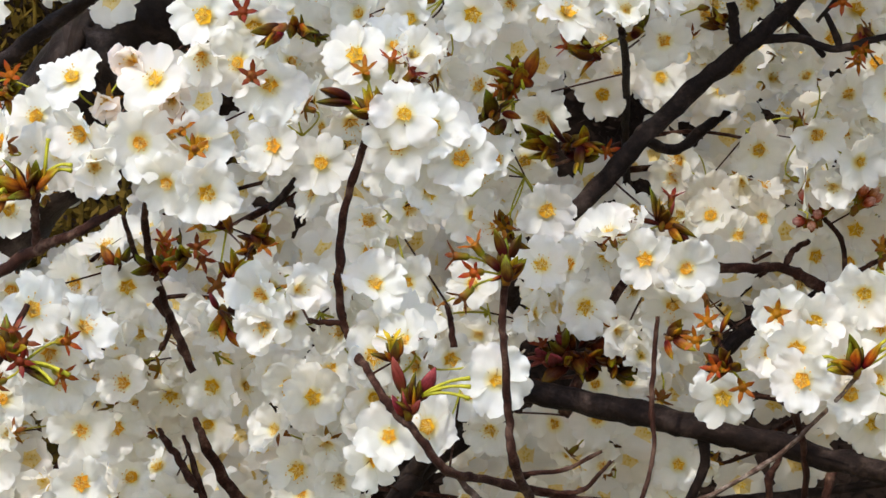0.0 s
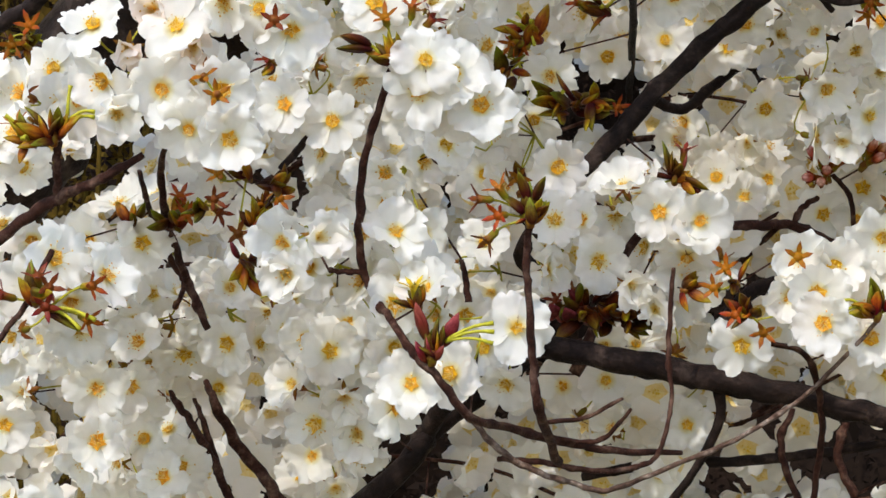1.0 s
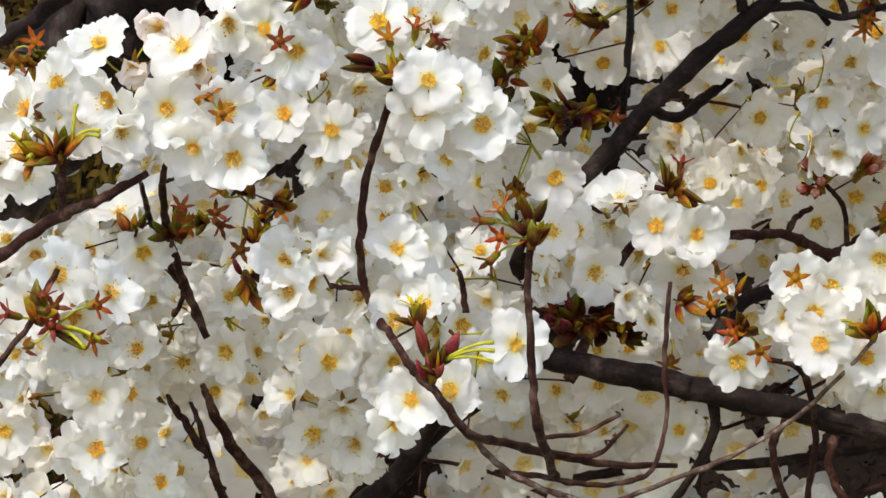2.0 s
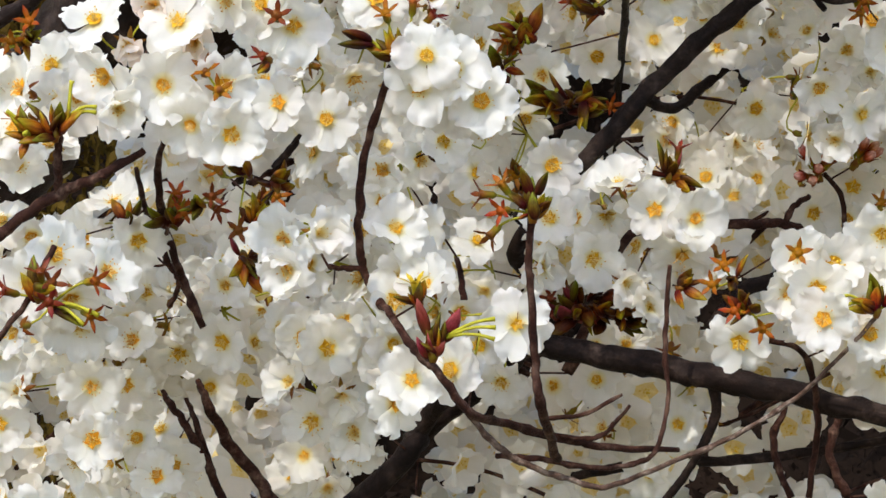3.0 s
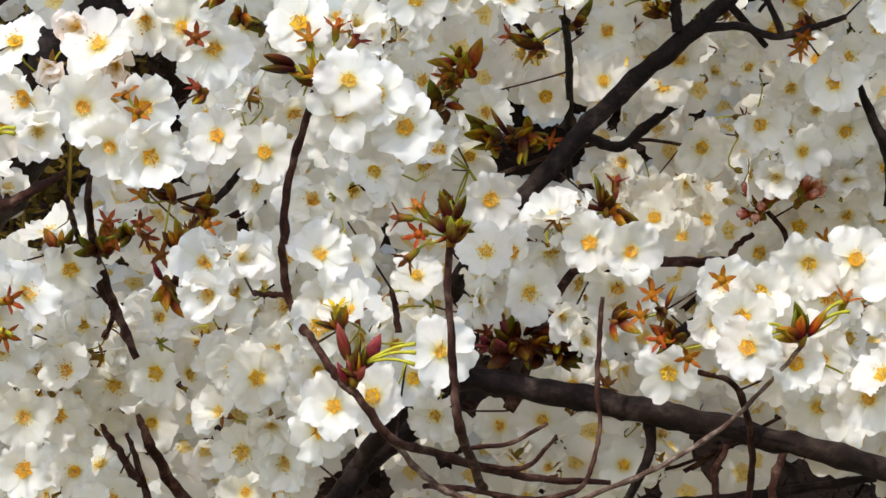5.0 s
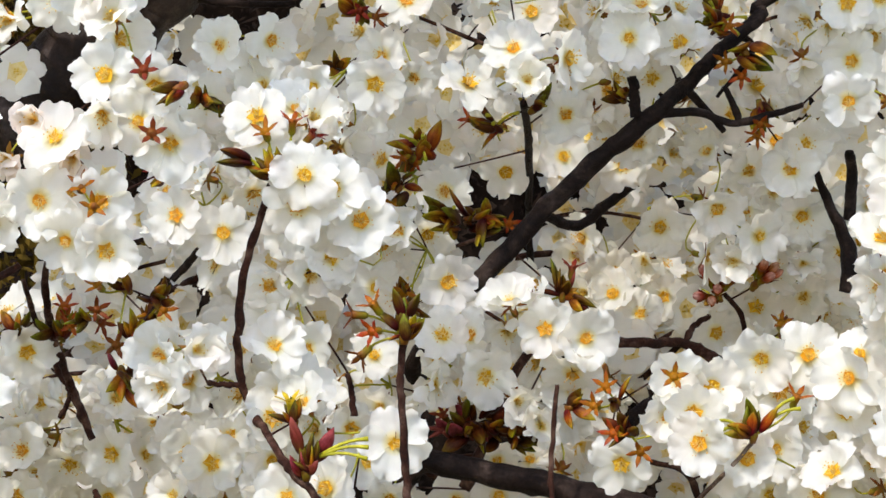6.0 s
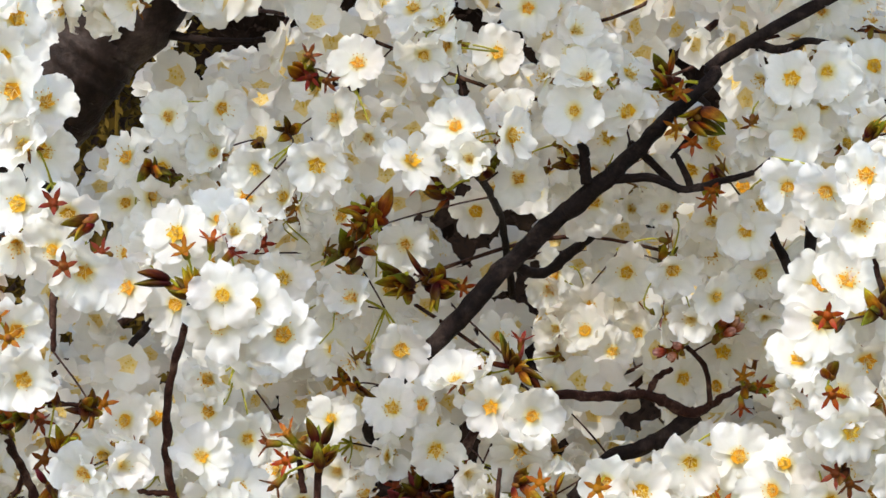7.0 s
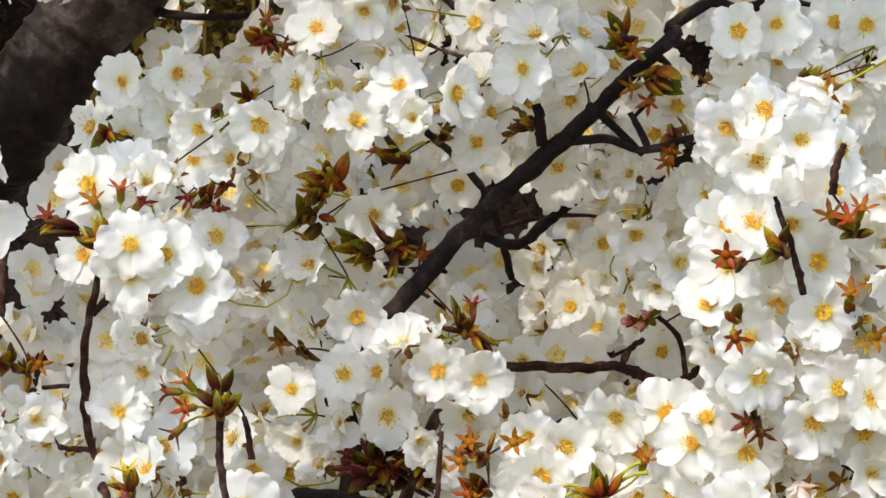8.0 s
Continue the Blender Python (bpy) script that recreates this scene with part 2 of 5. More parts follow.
# ---------- ground and distance ----------
gv, gf = [], []
GN = 40
for i in range(GN + 1):
    for j in range(GN + 1):
        x, y = ((i / GN * 2 - 1) ** 3) * 400, ((j / GN * 2 - 1) ** 3) * 400 + 3
        near = math.exp(-(x * x + (y - 3) ** 2) / 200)
        gv.append((x, y, 0.06 * near * noise.noise(Vector((x * 0.7, y * 0.7, 0)))))
for i in range(GN):
    for j in range(GN):
        k = i * (GN + 1) + j
        gf.append((k, k + GN + 1, k + GN + 2, k + 1))
ground = new("ground", mesh_of("ground", gv, gf, [GROUND]))
tagged(ground, "dry brown grass under the cherry tree", "ground", kind="structure")

rng = np.random.default_rng(7)
hv, hf = [], []
# the dark mass of the hedge, lumpy, with a foot on the ground and a top
HN, HM = 60, 36
for i in range(HN + 1):
    for j in range(HM + 1):
        x, z = -11 + 22 * i / HN, -0.1 + 6.6 * j / HM
        y = 6.6 + 0.9 * noise.noise(Vector((x * 0.6, z * 0.6, 1.0))) + 0.5 * noise.noise(Vector((x * 1.7, z * 1.7, 5.0))) + 1.2 * (j / HM) ** 6
        hv.append((x, y, z + 0.3 * noise.noise(Vector((x, 0, 2))) * j / HM))
for i in range(HN):
    for j in range(HM):
        k = i * (HM + 1) + j
        hf.append((k, k + HM + 1, k + HM + 2, k + 1))
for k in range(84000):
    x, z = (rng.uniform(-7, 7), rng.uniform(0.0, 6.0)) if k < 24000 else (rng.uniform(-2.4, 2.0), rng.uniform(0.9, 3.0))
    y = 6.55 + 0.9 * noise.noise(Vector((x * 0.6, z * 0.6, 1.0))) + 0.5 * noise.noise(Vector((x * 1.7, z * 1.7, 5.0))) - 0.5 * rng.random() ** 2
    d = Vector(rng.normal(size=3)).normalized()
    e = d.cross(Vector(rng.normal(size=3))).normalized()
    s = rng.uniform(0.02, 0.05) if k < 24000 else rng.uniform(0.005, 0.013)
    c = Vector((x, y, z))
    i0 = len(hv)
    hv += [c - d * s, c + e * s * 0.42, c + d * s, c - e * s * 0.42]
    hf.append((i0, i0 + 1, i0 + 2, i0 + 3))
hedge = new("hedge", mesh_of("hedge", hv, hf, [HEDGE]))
sv, sf = [], []
for k in range(14000):
    w, s = rng.uniform(0, 6.28), rng.random()
    z = 0.15 + 2.6 * s
    rad = (0.06 + 0.30 * math.sin(math.pi * (0.12 + 0.8 * s))) * math.sqrt(rng.random()) * (0.8 + 0.4 * noise.noise(Vector((math.cos(w), math.sin(w), z))))
    c = Vector((-0.80 + rad * math.cos(w), 4.9 + rad * math.sin(w), z))
    d = Vector(rng.normal(size=3)).normalized()
    e = d.cross(Vector(rng.normal(size=3))).normalized()
    q = rng.uniform(0.008, 0.020)
    i0 = len(sv)
    sv += [c - d * q, c + e * q * 0.45, c + d * q, c - e * q * 0.45]
    sf.append((i0, i0 + 1, i0 + 2, i0 + 3))
for k in range(14):
    w = 2 * math.pi * k / 14
    v, f_ = tube([(-0.80, 4.9, -0.05), (-0.80 + 0.1 * math.cos(w), 4.9 + 0.1 * math.sin(w), 0.9), (-0.80 + 0.2 * math.cos(w), 4.9 + 0.2 * math.sin(w), 2.3)], [0.012, 0.006, 0.003], 6)
    i0 = len(sv)
    sv += [Vector(q) for q in v]
    sf += [tuple(i0 + e for e in g) for g in f_]
shrub = new("shrub", mesh_of("shrub", sv, sf, [SHRUB], smooth=False))
tagged(shrub, "golden-brown leafy shrub behind the cherry tree", "shrub", kind="stuff")
tagged(hedge, "dark brown-green hedge behind the tree, deep shade put into its leaf colour", "hedge", kind="stuff")

# ---------- the cherry tree's wood ----------
tree = new("cherry_tree")
tree.location = (-0.95, 2.1, 0.0)
tagged(tree, "old cherry tree with dark trunk, limbs and reddish twigs", "tree")
WOOD = []      # samples of all the wood: x, y, z, radius


def branch(name, mat, *pts, open_to_view=True):
    steps = 24 if mat == TRUNK else 10
    line = spline(pts, steps)
    line[:, 3] *= {BARK: 0.88, TWIG: 0.60, SUNLIT_TWIG: 0.60, TRUNK: 1.0}[mat]
    line[:, 3] = np.maximum(line[:, 3], 0.0006)
    seed = len(WOOD) * 1.7
    # slight crookedness and swollen nodes
    crook = {BARK: 0.25, TRUNK: 0.03}.get(mat, 0.6)
    for i in range(1, len(line) - 1):
        r = line[i, 3]
        q = Vector((i * 0.37 + seed, seed * 0.3, 0))
        line[i, 0] += crook * r * noise.noise(q)
        line[i, 2] += crook * r * noise.noise(q + Vector((0, 9, 0)))
    knobs = 0.2 if mat in (BARK, TRUNK) else 0.6
    radii = line[:, 3] * np.array([1 + knobs * max(0, noise.noise(Vector((i * 0.83 + seed, 4.4, 0))) - 0.12) for i in range(len(line))])
    sides = 28 if mat == TRUNK else (14 if max(radii) > 0.004 else 9)
    verts, faces = tube(line[:, :3] - np.array(tree.location), radii, sides, rough={BARK: 0.26, TRUNK: 0.05}.get(mat, 0.18), seed=seed)
    ob = hang(name, mesh_of(name, verts, faces, [mat]), tree)
    WOOD.extend(np.column_stack([line, np.full(len(line), float(open_to_view))]).tolist())
    return ob


branch("trunk", TRUNK, (-0.95, 2.1, -0.08, 0.13), (-0.93, 2.1, 0.12, 0.105), (-0.84, 2.06, 0.75, 0.085), (-0.56, 1.95, 1.45, 0.052), (-0.301, 1.8, 1.803, 0.036), (-0.256, 1.77, 1.847, 0.032), (-0.22, 1.76, 1.889, 0.031), (-0.187, 1.76, 1.932, 0.03), (-0.154, 1.76, 1.974, 0.029), (0.02, 1.80, 2.33, 0.022), (0.22, 1.85, 2.75, 0.010))
branch("limb", BARK, (-0.62, 2.0, 0.95, 0.03), (-0.4, 1.8, 1.27, 0.022), (-0.1, 1.6, 1.547, 0.0082), (-0.064, 1.6, 1.587, 0.0075), (-0.018, 1.6, 1.62, 0.0060), (-0.003, 1.61, 1.636, 0.0052))
branch("limb", BARK, (-0.022, 1.6, 1.619, 0.0058), (-0.005, 1.6, 1.639, 0.0055), (-0.003, 1.6, 1.675, 0.0055), (-0.01, 1.585, 1.691, 0.0054), (0.01, 1.56, 1.723, 0.005), open_to_view=False)
branch("limb", BARK, (-0.008, 1.57, 1.707, 0.0054), (0.005, 1.56, 1.719, 0.0044), (0.036, 1.555, 1.748, 0.006), (0.061, 1.552, 1.776, 0.006), (0.093, 1.548, 1.807, 0.0059), (0.12, 1.54, 1.829, 0.0056), (0.142, 1.545, 1.85, 0.0047), (0.162, 1.55, 1.87, 0.0044), (0.183, 1.555, 1.889, 0.0041), (0.203, 1.56, 1.908, 0.0038), (0.43, 1.58, 2.03, 0.0035))
branch("limb", BARK, (-0.07, 1.6, 1.582, 0.0065), (-0.03, 1.54, 1.632, 0.0066), (0.0, 1.52, 1.6374, 0.0071), (0.05, 1.505, 1.629, 0.0076), (0.10, 1.49, 1.619, 0.0076), (0.15, 1.478, 1.6077, 0.0072), (0.20, 1.468, 1.595, 0.0067), (0.36, 1.46, 1.55, 0.006), (0.62, 1.5, 1.47, 0.005))
branch("side_branch", BARK, (0.117, 1.54, 1.83, 0.0031), (0.145, 1.54, 1.832, 0.0028), (0.166, 1.535, 1.826, 0.0025), (0.187, 1.53, 1.831, 0.0022), (0.202, 1.52, 1.835, 0.0018))
branch("spur", BARK, (0.112, 1.538, 1.829, 0.0037), (0.111, 1.536, 1.842, 0.0037), (0.109, 1.534, 1.851, 0.0031))
branch("spur", BARK, (0.169, 1.535, 1.827, 0.0025), (0.164, 1.53, 1.838, 0.0022), (0.16, 1.53, 1.846, 0.0019))
branch("side_branch", BARK, (0.136, 1.55, 1.851, 0.0028), (0.149, 1.56, 1.84, 0.0025), (0.164, 1.57, 1.825, 0.0022))
branch("side_branch", BARK, (0.167, 1.56, 1.881, 0.0025), (0.179, 1.56, 1.87, 0.0022), (0.159, 1.56, 1.843, 0.0013))
branch("side_branch", BARK, (0.2, 1.56, 1.908, 0.0032), (0.219, 1.56, 1.903, 0.0028), (0.235, 1.56, 1.908, 0.0022), (0.257, 1.56, 1.904, 0.0016))
branch("twig", BARK, (0.064, 1.84, 1.755, 0.0029), (0.061, 1.8, 1.782, 0.0028), (0.0595, 1.74, 1.806, 0.0027), (0.055, 1.62, 1.826, 0.0026), (0.05, 1.54, 1.836, 0.0024))
branch("twig", BARK, (0.066, 1.65, 1.782, 0.004), (0.086, 1.66, 1.776, 0.0037), (0.103, 1.66, 1.789, 0.0037), (0.123, 1.66, 1.804, 0.003))
branch("side_branch", TWIG, (0.02, 1.62, 1.62, 0.006), (0.052, 1.62, 1.693, 0.0046), (0.082, 1.62, 1.706, 0.0046), (0.12, 1.62, 1.706, 0.0046), (0.148, 1.63, 1.706, 0.0046), (0.174, 1.64, 1.695, 0.005), (0.191, 1.64, 1.704, 0.003), (0.206, 1.63, 1.713, 0.0023))
branch("spur", TWIG, (0.148, 1.63, 1.706, 0.003), (0.153, 1.63, 1.716, 0.003), (0.161, 1.62, 1.722, 0.0026))
branch("spur", TWIG, (0.185, 1.64, 1.699, 0.0027), (0.181, 1.63, 1.722, 0.0026), (0.17, 1.62, 1.735, 0.0023))
branch("side_branch", BARK, (0.177, 1.645, 1.694, 0.006), (0.151, 1.64, 1.677, 0.0056), (0.125, 1.64, 1.668, 0.005), (0.103, 1.63, 1.645, 0.004))
branch("twig", TWIG, (-0.074, 1.322, 1.777, 0.0026), (-0.08, 1.33, 1.76, 0.0031), (-0.088, 1.34, 1.735, 0.0032), (-0.092, 1.35, 1.705, 0.0033), (-0.091, 1.357, 1.682, 0.0034), (-0.087, 1.358, 1.67, 0.0034), (-0.081, 1.343, 1.660, 0.0034), (-0.075, 1.33, 1.653, 0.0033))
branch("spur", TWIG, (-0.091, 1.358, 1.677, 0.0022), (-0.099, 1.358, 1.677, 0.0022), (-0.107, 1.36, 1.678, 0.0019))
branch("twig", TWIG, (-0.011, 1.28, 1.705, 0.0031), (-0.012, 1.285, 1.682, 0.0029), (-0.011, 1.29, 1.661, 0.0029), (-0.009, 1.3, 1.634, 0.0034), (-0.006, 1.31, 1.61, 0.0037), (0.005, 1.39, 1.583, 0.0039))
branch("twig", TWIG, (-0.075, 1.33, 1.653, 0.003), (-0.065, 1.32, 1.638, 0.0035), (-0.055, 1.32, 1.629, 0.0035), (-0.039, 1.33, 1.608, 0.0035), (-0.02, 1.36, 1.601, 0.0036), (0.004, 1.4, 1.593, 0.0037), (0.033, 1.42, 1.587, 0.0032), (0.07, 1.45, 1.584, 0.0023))
branch("twig", SUNLIT_TWIG, (0.157, 1.351, 1.652, 0.0017), (0.139, 1.36, 1.631, 0.0017), (0.119, 1.37, 1.612, 0.0019), (0.089, 1.38, 1.593, 0.0021), (0.059, 1.39, 1.58, 0.0021), (0.029, 1.4, 1.568, 0.0024), (0.009, 1.4, 1.573, 0.0024), (-0.009, 1.4, 1.579, 0.0028), (-0.025, 1.4, 1.589, 0.0028), (-0.039, 1.4, 1.604, 0.0024))
branch("twig", TWIG, (0.067, 1.46, 1.68, 0.0020), (0.065, 1.46, 1.653, 0.0022), (0.064, 1.455, 1.63, 0.0024), (0.065, 1.45, 1.612, 0.0019), (0.058, 1.43, 1.587, 0.0021), (0.047, 1.42, 1.579, 0.0021), (0.024, 1.41, 1.577, 0.0023), (-0.002, 1.4, 1.582, 0.0025), (-0.025, 1.41, 1.583, 0.0025))
branch("twig", TWIG, (-0.003, 1.38, 1.603, 0.0021), (0.017, 1.38, 1.605, 0.0019), (0.036, 1.37, 1.615, 0.0014))
branch("twig", TWIG, (0.005, 1.4, 1.594, 0.0020), (0.026, 1.4, 1.593, 0.0020), (0.041, 1.39, 1.609, 0.0014))
branch("twig", TWIG, (0.144, 1.5, 1.556, 0.0027), (0.146, 1.48, 1.599, 0.003), (0.135, 1.45, 1.634, 0.0026), (0.106, 1.43, 1.642, 0.002))
branch("twig", TWIG, (0.147, 1.6, 1.549, 0.0032), (0.137, 1.6, 1.578, 0.0036), (0.144, 1.6, 1.601, 0.0029))
branch("twig", TWIG, (0.182, 1.62, 1.548, 0.0039), (0.172, 1.62, 1.574, 0.0043), (0.179, 1.62, 1.597, 0.0036))
branch("twig", BARK, (0.093, 1.495, 1.617, 0.0036), (0.094, 1.50, 1.598, 0.0030), (0.081, 1.51, 1.571, 0.0027), (0.068, 1.52, 1.552, 0.0026))
branch("twig", TWIG, (-0.145, 1.62, 1.539, 0.0069), (-0.158, 1.62, 1.559, 0.0062), (-0.177, 1.62, 1.582, 0.0056), (-0.188, 1.61, 1.607, 0.0042), (-0.193, 1.615, 1.617, 0.0026))
branch("twig", TWIG, (-0.176, 1.6, 1.544, 0.0042), (-0.185, 1.6, 1.567, 0.0039), (-0.197, 1.6, 1.589, 0.0039), (-0.208, 1.6, 1.605, 0.0032), (-0.212, 1.6, 1.612, 0.0016))
branch("twig", TWIG, (-0.183, 1.61, 1.556, 0.0036), (-0.192, 1.61, 1.587, 0.0033), (-0.2, 1.62, 1.606, 0.002))
branch("twig", TWIG, (-0.179, 1.49, 1.648, 0.0036), (-0.188, 1.49, 1.669, 0.0039), (-0.193, 1.48, 1.684, 0.0033), (-0.197, 1.45, 1.707, 0.0035), (-0.196, 1.42, 1.729, 0.0029), (-0.191, 1.4, 1.742, 0.0023))
branch("twig", TWIG, (-0.198, 1.5, 1.659, 0.0021), (-0.193, 1.5, 1.672, 0.0024), (-0.199, 1.5, 1.684, 0.0027), (-0.207, 1.46, 1.713, 0.0027), (-0.207, 1.42, 1.729, 0.002))
branch("twig", TWIG, (-0.278, 1.32, 1.68, 0.0051), (-0.255, 1.31, 1.696, 0.0048), (-0.233, 1.3, 1.71, 0.0045), (-0.21, 1.29, 1.719, 0.0039), (-0.189, 1.29, 1.731, 0.0026))
branch("twig", TWIG, (-0.23, 1.3, 1.71, 0.0034), (-0.229, 1.29, 1.725, 0.0034), (-0.228, 1.285, 1.737, 0.0031))
branch("twig", TWIG, (-0.276, 1.28, 1.617, 0.0023), (-0.253, 1.265, 1.644, 0.0023), (-0.239, 1.26, 1.661, 0.0025), (-0.233, 1.255, 1.672, 0.0025), (-0.225, 1.25, 1.686, 0.0023))
branch("twig", BARK, (-0.29, 1.4, 1.795, 0.0048), (-0.265, 1.39, 1.806, 0.0048), (-0.242, 1.38, 1.821, 0.0047), (-0.22, 1.37, 1.834, 0.0044), (-0.214, 1.37, 1.838, 0.0036))
branch("twig", BARK, (0.273, 1.33, 1.654, 0.0038), (0.272, 1.32, 1.681, 0.0043), (0.27, 1.33, 1.695, 0.0032))
branch("twig", TWIG, (0.251, 1.26, 1.753, 0.0025), (0.247, 1.255, 1.77, 0.0025), (0.242, 1.25, 1.785, 0.0023), (0.239, 1.245, 1.795, 0.0015))
branch("twig", TWIG, (0.264, 1.26, 1.796, 0.0028), (0.265, 1.26, 1.807, 0.0031), (0.269, 1.26, 1.818, 0.002))
branch("twig", BARK, (0.236, 1.58, 1.735, 0.0051), (0.236, 1.58, 1.76, 0.0051), (0.223, 1.57, 1.786, 0.0029), (0.212, 1.56, 1.807, 0.0022))
branch("twig", BARK, (0.236, 1.58, 1.776, 0.0038), (0.238, 1.58, 1.802, 0.0038), (0.235, 1.57, 1.814, 0.0029))
branch("twig", BARK, (-0.088, 1.74, 1.919, 0.0021), (-0.102, 1.74, 1.918, 0.0025), (-0.124, 1.745, 1.919, 0.0028), (-0.142, 1.75, 1.921, 0.0032), (-0.162, 1.76, 1.927, 0.0043))
branch("twig", BARK, (-0.028, 1.85, 1.875, 0.0045), (0.003, 1.8, 1.893, 0.0044), (0.032, 1.78, 1.905, 0.004), (0.07, 1.76, 1.906, 0.0032))
branch("spur", BARK, (0.032, 1.78, 1.905, 0.0022), (0.043, 1.77, 1.897, 0.0018), (0.05, 1.77, 1.89, 0.0014))
branch("twig", TWIG, (-0.175, 1.5, 1.778, 0.0042), (-0.176, 1.5, 1.756, 0.003), (-0.176, 1.5, 1.738, 0.0024))
branch("twig", TWIG, (-0.04, 1.5, 1.662, 0.0033), (-0.042, 1.5, 1.675, 0.0027), (-0.044, 1.5, 1.685, 0.0024))
branch("twig", BARK, (-0.147, 1.58, 1.737, 0.0022), (-0.138, 1.58, 1.747, 0.0026), (-0.130, 1.575, 1.757, 0.0020))
branch("limb", BARK, (0.03, 1.76, 1.552, 0.0034), (0.062, 1.74, 1.559, 0.0036), (0.096, 1.735, 1.562, 0.0038), (0.151, 1.735, 1.565, 0.0036), (0.25, 1.75, 1.578, 0.0030))

# boughs behind the blossoms
for z0, dz, y0 in ((1.53, 0.03, 1.76), (1.60, 0.04, 1.80), (1.665, -0.03, 1.77), (1.72, 0.05, 1.81), (1.815, -0.05, 1.84), (1.90, 0.03, 1.77), (1.95, 0.05, 1.80)):
    left = [(-0.40, y0 + 0.12, z0 - 0.10, 0.0028), (-0.24, y0 + 0.03, z0 + 0.02, 0.0024)] if z0 < 1.80 else [(-0.12, y0 + 0.14, z0 + 0.05, 0.0024)]
    branch("bough", TWIG, *left, (-0.05, y0 + 0.02, z0 + dz, 0.0022), (0.10, y0 - 0.02, z0 - 0.02, 0.002), (0.24, y0, z0 + 0.8 * dz, 0.0018), (0.36, y0 + 0.02, z0 + 0.02, 0.0015), open_to_view=False)
for z0, dz, y0 in ((1.46, -0.03, 1.98), (1.58, 0.06, 2.02), (1.69, 0.10, 1.98), (1.80, -0.04, 2.03), (1.90, 0.09, 1.99), (2.02, 0.05, 1.96)):
    left = [(-0.42, y0 + 0.06, z0 - 0.14, 0.006), (-0.24, y0 + 0.05, z0 + 0.03, 0.005)] if z0 < 1.75 else [(-0.12, 1.99, z0 + 0.02, 0.005)]
    branch("bough", TWIG, *left, (-0.05, y0 + 0.02, z0 + dz, 0.0045), (0.10, y0 - 0.02, z0 - 0.02, 0.004), (0.26, y0, z0 + 0.8 * dz, 0.0035), (0.45, y0 - 0.03, z0 + 0.02, 0.003), open_to_view=False)

WOODS = np.array(WOOD)
EYE = np.array([0.03, 0.0, 1.70])      # about the middle of the camera's positions

# ---------- flower pieces, shared by all flowers ----------
rnd = random.Random(11)


def petal_grid(nu, nv, length, half, cup, roll_, ruffle, seed):
    """A notched petal with a narrow claw, a frilled margin and a faint crease down its middle."""
    verts, faces = [], []
    lean, deep = 0.16 * math.sin(seed * 2.3), 0.10 + 0.08 * math.sin(seed * 1.7 + 1)
    for i in range(nu + 1):
        s = (i / nu) ** 0.92
        wide = 0.10 + 0.90 * math.sin(0.5 * math.pi * min(1, s / 0.60)) ** 1.15 if s < 0.60 else math.sqrt(1 - ((s - 0.60) / 0.58) ** 2)
        for j in range(nv + 1):
            w = 2 * j / nv - 1
            notch = deep * math.exp(-((w - lean) / 0.17) ** 2) * s ** 5 + 0.12 * w * w * s ** 3
            notch += 0.06 * noise.noise(Vector((w * 5.0, seed * 3.7, 1.5))) * s ** 5
            x = 0.0012 + length * s * (1 - notch)
            y = half * wide * w * (1 + 0.06 * noise.noise(Vector((s * 6.0, seed * 2.9, 4.0 + (w > 0)))) * abs(w))
            margin = s * (0.30 + 0.70 * max(w * w, s ** 3))
            z = cup * length * (s ** 1.7) * 0.35 + roll_ * half * w * w * 0.35 * (0.3 + s)
            z += ruffle * half * noise.noise(Vector((x * 210, y * 210, seed * 7.3))) * margin * 0.95
            z += 0.25 * ruffle * half * noise.noise(Vector((x * 520, y * 520, seed * 5.1))) * margin
            z -= 0.07 * half * math.exp(-(w / 0.16) ** 2) * s
            z -= 0.12 * length * max(0, s - 0.70) ** 2 * 9 * (0.5 + 0.6 * math.sin(seed * 3.1))
            verts.append((x, y, z))
    for i in range(nu):
        for j in range(nv):
            k = i * (nv + 1) + j
            faces.append((k, k + nv + 1, k + nv + 2, k + 1))
    return verts, faces


PETALS = []
for k in range(14):
    v, f_ = petal_grid(9, 10, rnd.uniform(0.0156, 0.0182), rnd.uniform(0.0076, 0.0090), rnd.uniform(-0.35, 0.75), rnd.uniform(-0.7, 0.9), rnd.uniform(0.40, 0.85), k)
    PETALS.append(mesh_of("petal", v, f_, [PETAL]))
PINK_PETALS = [mesh_of("petal", *petal_grid(7, 8, rnd.uniform(0.0120, 0.0140), rnd.uniform(0.0068, 0.0078), rnd.uniform(0.4, 1.0), rnd.uniform(0.2, 0.9), 0.3, k + 40), [PETAL_PINK]) for k in range(4)]


